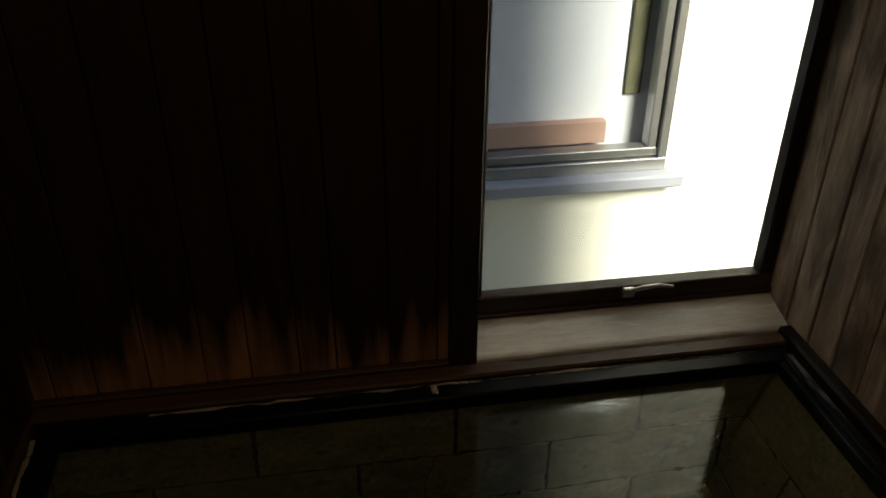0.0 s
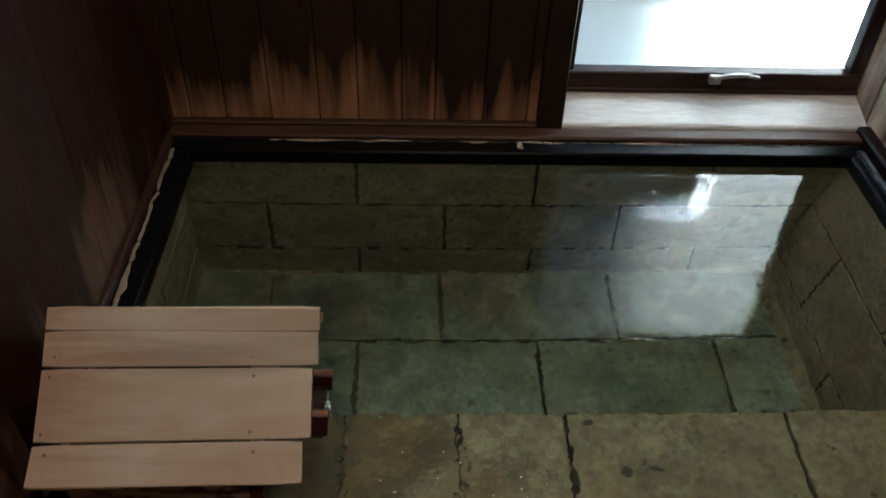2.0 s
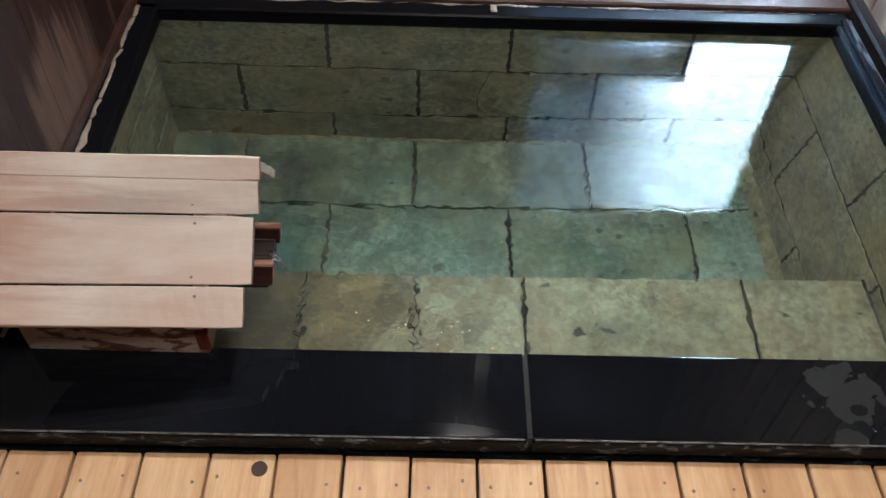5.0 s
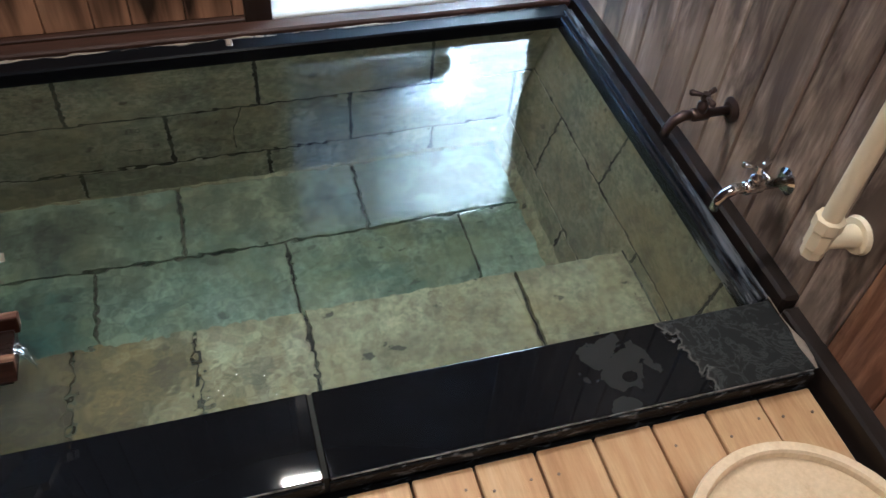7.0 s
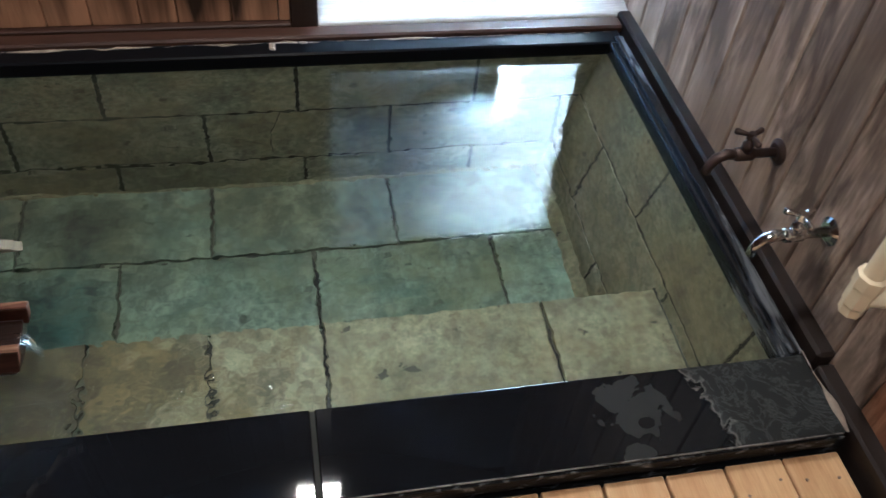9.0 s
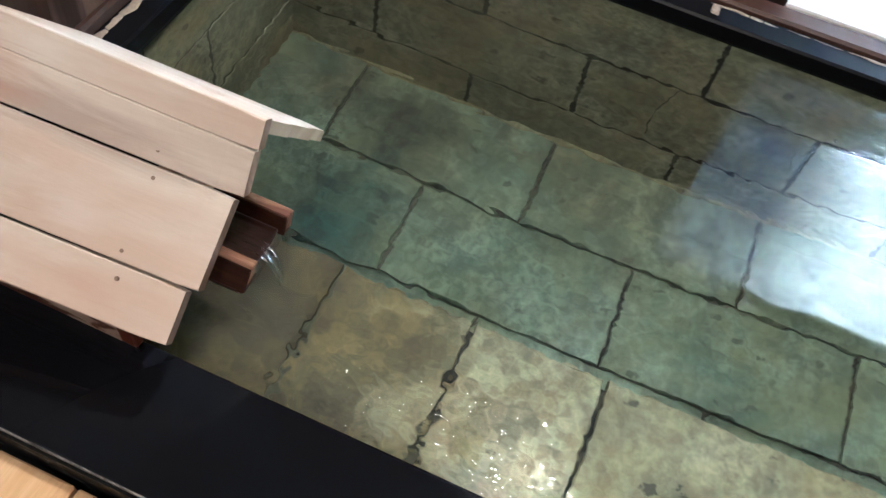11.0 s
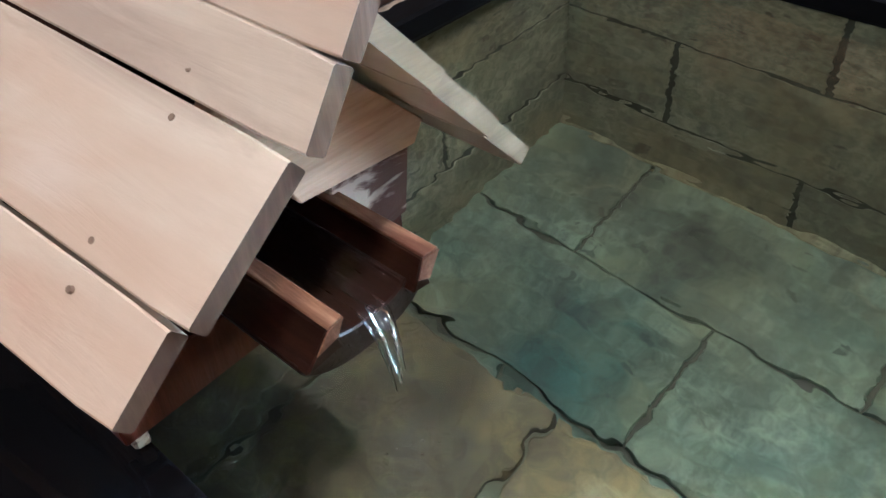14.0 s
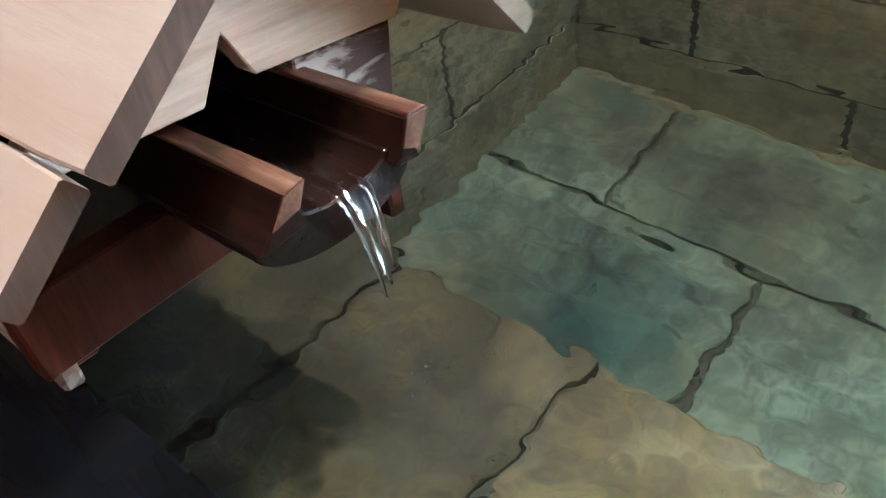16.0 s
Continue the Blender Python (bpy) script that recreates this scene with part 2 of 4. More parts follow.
# the second patch makes the roof's wall end darker and redder
ROOF = wood("planed_roof_wood", (0.52, 0.465, 0.41), (0.59, 0.54, 0.48), (0.645, 0.60, 0.545), "x", streak=0.1, rough=0.6, stain=0.75,
            stain_colour=(0.47, 0.35, 0.27), stain_scale=6.0, grain=1.6,
            stains_and_tints=(((-0.60, 0.238, 0.215), (0.16, 0.022, 0.06), (0.30, 0.235, 0.20), 0.75), ((-0.80, 0.2, 0.2), (0.15, 0.3, 0.3), (0.36, 0.20, 0.13), 0.8),
                    ((-0.56, 0.175, 0.17), (0.05, 0.03, 0.06), (0.60, 0.53, 0.49), 0.7), ((-0.52, 0.125, 0.13), (0.05, 0.02, 0.06), (0.46, 0.32, 0.25), 0.6)))
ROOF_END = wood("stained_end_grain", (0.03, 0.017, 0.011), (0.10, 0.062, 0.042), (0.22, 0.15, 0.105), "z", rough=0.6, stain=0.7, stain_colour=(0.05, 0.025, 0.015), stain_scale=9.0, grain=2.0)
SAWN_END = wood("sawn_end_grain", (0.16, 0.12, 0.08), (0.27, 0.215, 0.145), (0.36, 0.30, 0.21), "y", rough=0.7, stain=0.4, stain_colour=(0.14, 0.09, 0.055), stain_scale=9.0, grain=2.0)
GABLE = wood("gable_wood", (0.40, 0.25, 0.15), (0.6, 0.42, 0.30), (0.72, 0.56, 0.44), "y", rough=0.5, stain=0.4, stain_colour=(0.10, 0.04, 0.025), stain_scale=7.0, grain=2.0)
# wet red wood, its colour lowered further for the shade inside the trough
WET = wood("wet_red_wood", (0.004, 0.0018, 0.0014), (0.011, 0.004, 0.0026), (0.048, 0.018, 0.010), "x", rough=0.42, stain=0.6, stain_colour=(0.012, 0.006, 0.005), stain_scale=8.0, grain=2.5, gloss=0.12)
CHEEK = wood("reddish_cheek_wood", (0.025, 0.007, 0.004), (0.075, 0.020, 0.010), (0.15, 0.046, 0.022), "z", rough=0.35, stain=0.7, stain_colour=(0.03, 0.009, 0.006), stain_scale=7.0, grain=2.5, gloss=0.12)
RAILTOP = wood("trough_rail_wood", (0.03, 0.011, 0.007), (0.14, 0.062, 0.034), (0.50, 0.33, 0.22), "x", rough=0.4, grain=3.0, gloss=0.15, stain=0.9, stain_colour=(0.05, 0.016, 0.01), stain_scale=9.0)
BUCKET = wood("pale_bucket_wood", (0.64, 0.48, 0.28), (0.78, 0.635, 0.42), (0.84, 0.71, 0.51), "z", rough=0.5, stain=0.15, stain_colour=(0.5, 0.33, 0.2))
# iron-brown stain below the spout; the second patch darkens the bench's left end
LEDGE_STONE = stone("bench_stone", (0.05, 0.053, 0.036), (0.15, 0.152, 0.088), (0.25, 0.25, 0.16), 1.0, stains_and_tints=(((-0.45, 0.33, -0.32), 0.42, (0.052, 0.042, 0.013), 0.9), ((-0.68, 0.33, -0.32), 0.34, (0.03, 0.025, 0.009), 0.85)), brown=0.5, moss=0.2)
FLOOR_STONE = stone("basin_floor_stone", (0.024, 0.038, 0.028), (0.092, 0.138, 0.103), (0.19, 0.25, 0.195), 0.7, brown=0.95, moss=0.95, stains_and_tints=(((0.0, 1.04, -0.66), 0.27, (0.075, 0.082, 0.048), 0.6), ((0.42, 1.02, -0.66), 0.2, (0.085, 0.095, 0.06), 0.5), ((-0.4, 1.0, -0.66), 0.2, (0.06, 0.062, 0.034), 0.6), ((-0.15, 1.06, -0.66), 0.13, (0.062, 0.052, 0.028), 0.6), ((-0.72, 0.6, -0.66), 0.2, (0.06, 0.05, 0.024), 0.7), ((-0.52, 1.0, -0.66), 0.2, (0.02, 0.026, 0.018), 0.85), ((-0.56, 0.70, -0.66), 0.22, (0.010, 0.032, 0.029), 0.95), ((-0.72, 1.02, -0.66), 0.2, (0.04, 0.04, 0.022), 0.8)))
WALL_STONE = stone("basin_wall_stone", (0.05, 0.054, 0.036), (0.17, 0.175, 0.12), (0.29, 0.292, 0.205), 0.6, brown=0.7, moss=0.5)
GROUT = plain("dark_joint", (0.022, 0.024, 0.02), 0.9, 0, 0.5, 40)


def joint_material():
    """Dark open joints, filled here and there with stone-coloured mortar."""
    m, nt, b = nodes("stone_joint")
    vec, rnd, raw = coords(nt, (1, 1, 1), 0.0)
    f = noise_tex(nt, raw, 11, 4, 0.6, 0.4)
    col = ramp(nt, f, [(0.50, (0.006, 0.007, 0.0055)), (0.62, (0.045, 0.05, 0.034))])
    rust = noise_tex(nt, raw, 4.3, 5, 0.62, 0.8)
    col = mix(nt, maths(nt, "MULTIPLY", ramp(nt, rust, [(0.5, (0, 0, 0)), (0.6, (1, 1, 1))]), 0.45), col, (0.06, 0.058, 0.036))
    # silt has settled in the joints towards the spout
    sep = nt.nodes.new("ShaderNodeSeparateXYZ")
    nt.links.new(raw, sep.inputs[0])
    silt = maths(nt, "MULTIPLY", maths(nt, "SUBTRACT", -0.12, sep.outputs[0]), 3.0, True)
    patchy = ramp(nt, f, [(0.40, (1, 1, 1)), (0.58, (0.25, 0.25, 0.25))])
    col = mix(nt, maths(nt, "MULTIPLY", maths(nt, "MULTIPLY", silt, patchy), 0.85), col, (0.05, 0.056, 0.038))
    nt.links.new(col, b.inputs["Base Color"])
    b.inputs["Roughness"].default_value = 0.9
    return m


JOINT = joint_material()
CHROME = plain("chrome", (0.75, 0.75, 0.74), 0.12, 1.0, 0.12, 30, 0.02)
BRONZE = plain("tarnished_bronze", (0.09, 0.06, 0.05), 0.4, 0.7, 0.5, 60, 0.1)
PVC = plain("cream_plastic", (0.78, 0.68, 0.48), 0.38, 0, 0.1, 12, 0.03)
ALU = plain("grey_aluminium", (0.42, 0.42, 0.41), 0.35, 0.8, 0.15, 30, 0.03)
LIME = plain("lime_crust", (0.33, 0.275, 0.225), 0.8, 0, 0.5, 60, 0.5)
RENDER_WALL = plain("cream_render", (0.82, 0.81, 0.70), 0.9, 0, 0.03, 30, 0.02)
PLASTER = plain("dim_plaster", (0.22, 0.18, 0.14), 0.9, 0, 0.2, 10, 0.1)
NAIL = plain("nail_head", (0.24, 0.18, 0.14), 0.5, 0.3, 0.3, 200, 0.0)
BLIND = plain("white_blind", (0.68, 0.71, 0.76), 0.6, 0, 0.06, 6, 0.02)
TERRA = plain("pinkish_sill", (0.50, 0.32, 0.25), 0.8, 0, 0.2, 20, 0.1)
GREY = plain("grey_coping", (0.36, 0.37, 0.42), 0.5, 0, 0.15, 15, 0.05)


def granite(name="polished_black_granite", dried=1.0, worn=0.0):
    """Polished black granite; (the right end) a dull dried crust and a stain with a shape of its own."""
    m, nt, b = nodes(name)
    tc = nt.nodes.new("ShaderNodeTexCoord")
    raw = tc.outputs["Object"]
    sep = nt.nodes.new("ShaderNodeSeparateXYZ")
    nt.links.new(raw, sep.inputs[0])
    wob = noise_tex(nt, raw, 26, 3, 0.5, 1.2)
    x = maths(nt, "ADD", sep.outputs[0], maths(nt, "MULTIPLY", maths(nt, "SUBTRACT", wob, 0.5), 0.09))
    x = maths(nt, "ADD", x, maths(nt, "MULTIPLY", maths(nt, "SUBTRACT", sep.outputs[1], 0.15), 0.3))
    crust = maths(nt, "MULTIPLY", maths(nt, "MULTIPLY", maths(nt, "SUBTRACT", x, 0.598), 160, True), dried)
    line = maths(nt, "SUBTRACT", crust, maths(nt, "MULTIPLY", maths(nt, "SUBTRACT", x, 0.606), 160, True))
    vein = noise_tex(nt, raw, 18, 7, 0.7, 1.6)
    veins = ramp(nt, vein, [(0.46, (0, 0, 0)), (0.5, (1, 1, 1)), (0.54, (0, 0, 0))])
    wob2 = maths(nt, "SUBTRACT", noise_tex(nt, raw, 34, 2, 0.5, 0.4), 0.5)

    def patch(px, py, rx, ry):
        dx = maths(nt, "MULTIPLY", maths(nt, "SUBTRACT", sep.outputs[0], px), 1 / rx)
        dy = maths(nt, "MULTIPLY", maths(nt, "SUBTRACT", sep.outputs[1], py), 1 / ry)
        r2 = maths(nt, "ADD", maths(nt, "MULTIPLY", dx, dx), maths(nt, "MULTIPLY", dy, dy))
        return maths(nt, "ADD", maths(nt, "SUBTRACT", 0.55, maths(nt, "MULTIPLY", r2, 0.55)), maths(nt, "MULTIPLY", wob2, 2.4))

    blot = maths(nt, "MAXIMUM", patch(0.502, 0.086, 0.058, 0.05), patch(0.477, 0.008, 0.026, 0.017))
    blot = maths(nt, "MINIMUM", blot, maths(nt, "MULTIPLY", patch(0.509, 0.059, 0.012, 0.010), -1.0))
    spot = maths(nt, "MULTIPLY", maths(nt, "MULTIPLY", blot, 14, True), dried)
    col = mix(nt, maths(nt, "MULTIPLY", crust, 0.9), (0.0048, 0.0053, 0.0070), (0.015, 0.016, 0.016))
    col = mix(nt, maths(nt, "MULTIPLY", maths(nt, "MULTIPLY", veins, crust), 0.4), col, (0.09, 0.10, 0.10))
    col = mix(nt, maths(nt, "MULTIPLY", maths(nt, "MULTIPLY", line, 0.3), dried), col, (0.25, 0.25, 0.24))
    col = mix(nt, spot, col, (0.020, 0.0215, 0.022))
    b.inputs["Specular IOR Level"].default_value = 0.2 if dried else 0.07
    nt.links.new(col, b.inputs["Base Color"])
    dull = maths(nt, "MAXIMUM", crust, spot)
    speck = noise_tex(nt, raw, 8, 3, 0.5)
    nt.links.new(maths(nt, "ADD", maths(nt, "MULTIPLY", dull, 0.33), maths(nt, "ADD", worn, maths(nt, "MULTIPLY", speck, 0.07))), b.inputs["Roughness"])
    return m


def edge_stone():
    """Black stone lip with pale scuffs along it."""
    m, nt, b = nodes("scuffed_black_stone")
    vec, rnd, raw = coords(nt, (1.6, 0.16, 1), 0.0)
    a = noise_tex(nt, vec, 9, 6, 0.6, 0.5)
    c = noise_tex(nt, vec, 45, 4, 0.6)
    f = maths(nt, "MULTIPLY", ramp(nt, a, [(0.5, (0, 0, 0)), (0.62, (1, 1, 1))]), ramp(nt, c, [(0.4, (0, 0, 0)), (0.6, (1, 1, 1))]))
    nt.links.new(mix(nt, maths(nt, "MULTIPLY", f, 0.85), (0.010, 0.011, 0.014), (0.17, 0.185, 0.21)), b.inputs["Base Color"])
    nt.links.new(maths(nt, "ADD", 0.14, maths(nt, "MULTIPLY", f, 0.4)), b.inputs["Roughness"])
    bump(nt, b, c, 0.15, 0.002)
    return m


def chipped():
    """The raw lower edge of the slabs: black with white flaking."""
    m, nt, b = nodes("flaking_black_edge")
    vec, rnd, raw = coords(nt, (1, 1, 2.0), 0.0)
    a = noise_tex(nt, vec, 30, 5, 0.65, 0.8)
    f = ramp(nt, a, [(0.56, (0, 0, 0)), (0.66, (1, 1, 1))])
    nt.links.new(mix(nt, maths(nt, "MULTIPLY", f, 0.6), (0.008, 0.009, 0.011), (0.26, 0.275, 0.29)), b.inputs["Base Color"])
    b.inputs["Specular IOR Level"].default_value = 0.12
    b.inputs["Roughness"].default_value = 0.5
    bump(nt, b, a, 0.5, 0.004)
    return m


def limed_board(name, low):
    """Red-brown wet board under flaking white lime."""
    m, nt, b = nodes(name)
    vec, rnd, raw = coords(nt, (1.0, 1.0, 2.6), 0.0)
    a = noise_tex(nt, vec, 17, 5, 0.6, 0.8)
    f = ramp(nt, a, [(low, (0, 0, 0)), (low + 0.08, (1, 1, 1))])
    nt.links.new(mix(nt, maths(nt, "MULTIPLY", f, 0.85), (0.07, 0.024, 0.014), (0.42, 0.34, 0.28)), b.inputs["Base Color"])
    b.inputs["Roughness"].default_value = 0.6
    bump(nt, b, a, 0.5, 0.003)
    return m


def arris_material():
    """A thin worn edge, pale where the polish has gone."""
    m, nt, b = nodes("worn_arris")
    vec, rnd, raw = coords(nt, (1, 1, 1), 0.0)
    f = ramp(nt, noise_tex(nt, raw, 24, 5, 0.7, 0.5), [(0.40, (0, 0, 0)), (0.56, (1, 1, 1))])
    nt.links.new(mix(nt, f, (0.01, 0.01, 0.011), (0.15, 0.15, 0.148)), b.inputs["Base Color"])
    b.inputs["Roughness"].default_value = 0.6
    return m


ARRIS = arris_material()
LIMED, CRUSTED = limed_board("limed_red_wood", 0.52), limed_board("lime_crusted_wood", 0.43)
GRANITE, BLACK, LIP, CHIP = granite(), granite("wet_black_stone", 0.0, 0.3), edge_stone(), chipped()


def water_material(name, ripple, rough=0.0):
    m, nt, b = nodes(name)
    b.inputs["Base Color"].default_value = (0.90, 0.985, 0.955, 1)
    b.inputs["Transmission Weight"].default_value = 1.0
    b.inputs["Roughness"].default_value = rough
    b.inputs["IOR"].default_value = 1.333
    tc = nt.nodes.new("ShaderNodeTexCoord")
    mp = nt.nodes.new("ShaderNodeMapping")
    mp.inputs["Scale"].default_value = (1.0, 1.6, 1.0)
    nt.links.new(tc.outputs["Object"], mp.inputs[0])
    if ripple:
        bump(nt, b, noise_tex(nt, mp.outputs[0], 22, 2, 0.5), ripple, 0.002)
    return m


WATER = water_material("clear_spring_water", 0.0)
STREAM = water_material("falling_water", 1.0, 0.05)
STREAM.node_tree.nodes["Principled BSDF"].inputs["Transmission Weight"].default_value = 1.0
STREAM.node_tree.nodes["Principled BSDF"].inputs["Base Color"].default_value = (0.97, 0.985, 0.99, 1)


def glass_material():
    """A thin clear pane: it lets all through and mirrors more towards grazing."""
    m = bpy.data.materials.new("window_glass")
    m.use_nodes = True
    nt = m.node_tree
    nt.nodes.remove(nt.nodes["Principled BSDF"])
    clear, gloss = nt.nodes.new("ShaderNodeBsdfTransparent"), nt.nodes.new("ShaderNodeBsdfGlossy")
    clear.inputs[0].default_value = (0.95, 0.98, 0.97, 1)
    gloss.inputs["Roughness"].default_value = 0.02
    edge, blend = nt.nodes.new("ShaderNodeLayerWeight"), nt.nodes.new("ShaderNodeMixShader")
    edge.inputs["Blend"].default_value = 0.5
    share = maths(nt, "ADD", 0.035, maths(nt, "MULTIPLY", maths(nt, "POWER", edge.outputs["Facing"], 4.0), 0.8))
    nt.links.new(share, blend.inputs[0])
    nt.links.new(clear.outputs[0], blend.inputs[1])
    nt.links.new(gloss.outputs[0], blend.inputs[2])
    nt.links.new(blend.outputs[0], nt.nodes["Material Output"].inputs["Surface"])
    return m


GLASS = glass_material()


def glow(name, colour, strength):
    m, nt, b = nodes(name)
    b.inputs["Emission Color"].default_value = (*colour, 1)
    b.inputs["Emission Strength"].default_value = strength
    return m


# ---- building helpers ----
def obj(name, bm, mat, smooth=False, turn=True):
    me = bpy.data.meshes.new(name)
    if turn:
        bmesh.ops.recalc_face_normals(bm, faces=bm.faces)
    bm.to_mesh(me)
    bm.free()
    if smooth:
        for p in me.polygons:
            p.use_smooth = True
    me.materials.append(mat)
    return new(name, me)


def part(name, bm, mat, parent, label="", smooth=False):
    ob = obj(name, bm, mat, smooth)
    ob.parent = parent
    bpy.context.view_layer.update()
    ob.matrix_parent_inverse = parent.matrix_world.inverted()
    return tagged(ob, label) if label else ob


def empty(name, x, y, z, label, category, group="", kind=""):
    e = new(name)
    e.location = (x, y, z)
    e.empty_display_size = 0.05
    bpy.context.view_layer.update()
    return tagged(e, label, category, group, kind)


def box(x0, x1, y0, y1, z0, z1, bev=0.002, bm=None, seg=1, jitter=0.0):
    own = bmesh.new()
    r = bmesh.ops.create_cube(own, size=1.0)
    for v in own.verts:
        v.co = Vector((x0 + (v.co.x + 0.5) * (x1 - x0), y0 + (v.co.y + 0.5) * (y1 - y0), z0 + (v.co.z + 0.5) * (z1 - z0)))
        if jitter:
            v.co += Vector((random.uniform(-1, 1), random.uniform(-1, 1), random.uniform(-1, 1))) * jitter
    if bev:
        bmesh.ops.bevel(own, geom=own.edges[:], offset=bev, segments=seg, affect="EDGES", profile=0.6)
    if bm is None:
        return own
    me = bpy.data.meshes.new("tmp")
    own.to_mesh(me)
    own.free()
    bm.from_mesh(me)
    bpy.data.meshes.remove(me)
    return bm


def prism(outline, axis, a, b, bev=0.0015):
    """An outline of 2D points extruded along an axis from a to b."""
    bm = bmesh.new()
    place = {"x": lambda p, k: (k, p[0], p[1]), "y": lambda p, k: (p[0], k, p[1]), "z": lambda p, k: (p[0], p[1], k)}[axis]
    lo = [bm.verts.new(place(p, a)) for p in outline]
    hi = [bm.verts.new(place(p, b)) for p in outline]
    bm.faces.new(lo), bm.faces.new(hi)
    n = len(outline)
    for k in range(n):
        bm.faces.new((lo[k], lo[(k + 1) % n], hi[(k + 1) % n], hi[k]))
    bmesh.ops.recalc_face_normals(bm, faces=bm.faces)
    if bev:
        bmesh.ops.bevel(bm, geom=bm.edges[:], offset=bev, segments=1, affect="EDGES")
    return bm


def tube(points, radii, seg=16, bm=None, cap=True):
    """A round body along a line of points."""
    bm = bm or bmesh.new()
    rings = []
    pts = [Vector(p) for p in points]
    for k, p in enumerate(pts):
        d = (pts[min(k + 1, len(pts) - 1)] - pts[max(k - 1, 0)]).normalized()
        q = d.to_track_quat("Z", "Y")
        rings.append([bm.verts.new(p + q @ Vector((math.cos(2 * math.pi * s / seg) * radii[k], math.sin(2 * math.pi * s / seg) * radii[k], 0))) for s in range(seg)])
    for a, b in zip(rings, rings[1:]):
        for s in range(seg):
            bm.faces.new((a[s], a[(s + 1) % seg], b[(s + 1) % seg], b[s]))
    if cap:
        bm.faces.new(rings[0][::-1]), bm.faces.new(rings[-1])
    return bm


def lathe(profile, centre, seg=40, bm=None):
    """Turn (radius, height) pairs round the vertical through centre; the profile may close on itself."""
    bm = bm or bmesh.new()
    rings = [[bm.verts.new((centre[0] + r * math.cos(2 * math.pi * s / seg), centre[1] + r * math.sin(2 * math.pi * s / seg), centre[2] + h)) for s in range(seg)] for r, h in profile]
    for a, b in zip(rings, rings[1:]):
        for s in range(seg):
            bm.faces.new((a[s], a[(s + 1) % seg], b[(s + 1) % seg], b[s]))
    bm.faces.new(rings[0][::-1]), bm.faces.new(rings[-1])
    return bm


def slab(corners, normal, thick, gap=0.0012, wob=0.0055, drop=0.0, bevel=0.0016):
    """One dressed stone: four corners in a plane, drawn in by the joint, with worn arrises and a slightly uneven face."""
    bm = bmesh.new()
    n = Vector(normal).normalized()
    cs = [Vector(c) for c in corners]
    mid = sum(cs, Vector()) / 4

    eu, ev = (cs[1] - cs[0]).normalized(), (cs[3] - cs[0]).normalized()

    def drawn(c, d):
        e = c - mid
        return c - eu * math.copysign(d, e.dot(eu)) - ev * math.copysign(d, e.dot(ev))
    dense = []
    for k in range(4):
        a, b = drawn(cs[k], gap), drawn(cs[(k + 1) % 4], gap)
        for s in range(30):
            p = a.lerp(b, s / 30)
            inward = (mid - p).normalized()
            dense.append(p + inward * wob * random.random() ** 2)
    base = [bm.verts.new(p - n * 0.01) for p in dense]
    edge = [bm.verts.new(p + n * (thick - 0.003)) for p in dense]
    top = [bm.verts.new(p + (mid - p).normalized() * bevel + n * (thick + random.uniform(-0.001, 0.001) - drop)) for p in dense]
    m = len(dense)
    for lo, hi in ((base, edge), (edge, top)):
        for k in range(m):
            bm.faces.new((lo[k], lo[(k + 1) % m], hi[(k + 1) % m], hi[k]))
    bm.faces.new(top)
    return bm


def courses(parent, origin, u, v, normal, rows, mat, thick=0.012, name="stone", bevel=0.0016, gap=0.0012):
    """Rows of stones on a plane: each row (v0, v1, joints along u)."""
    o, u, v = Vector(origin), Vector(u), Vector(v)
    for v0, v1, joints in rows:
        for a, b in zip(joints, joints[1:]):
            part(name, slab([o + u * a + v * v0, o + u * b + v * v0, o + u * b + v * v1, o + u * a + v * v1], normal, thick, gap, bevel=bevel), mat, parent)


# ---- the room ----

FLOOR_Z, WATER_Z = -0.04, -0.03
XL, XR = -0.86, 0.87
YF, YB, TOP = -1.9, 1.20, 2.35

# the bath house's own roof, unseen, added and sized to shade part of the neighbour's wall
tagged(obj("roof", box(XL - 0.5, XR + 0.15, YF - 0.3, YB + 0.17, TOP + 0.06, TOP + 0.14, 0.01), PLASTER), "unseen flat roof over the bath house, added to shade the neighbour's wall", "roof", kind="structure")

floor = tagged(obj("floor", box(XL - 0.1, XR + 0.1, YF, -0.012, -0.14, -0.075, 0), GROUT), "dark ground under the slatted deck", "floor", kind="structure")
ceiling = tagged(obj("ceiling", box(XL - 0.12, XR + 0.12, YF - 0.1, YB + 0.15, TOP, TOP + 0.05, 0), wood("ceiling_wood", (0.02, 0.012, 0.009), (0.05, 0.03, 0.02), (0.09, 0.06, 0.04), "y")), "dark boarded ceiling", "ceiling", kind="structure")
wall_front = tagged(obj("wall_front", box(XL - 0.1, XR + 0.1, YF - 0.1, YF, -0.14, TOP, 0), PLASTER), "dim plastered wall behind the deck", "wall", kind="structure")

wall_right = tagged(obj("wall_right", box(XR + 0.012, XR + 0.12, YF, 1.352, -0.7, TOP, 0), GROUT), "weathered vertical board wall with taps", "wall", kind="structure")
joints = [-1.9, -1.7, -1.49, -1.28, -1.07, -0.86, -0.65, -0.44, -0.235, -0.093, 0.037, 0.135, 0.226, 0.33, 0.432, 0.53, 0.63, 0.73, 0.829, 0.925, 1.02, 1.115, 1.21, 1.35]
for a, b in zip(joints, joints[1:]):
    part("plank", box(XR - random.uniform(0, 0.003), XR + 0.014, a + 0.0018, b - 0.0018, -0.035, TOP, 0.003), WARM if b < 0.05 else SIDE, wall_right)

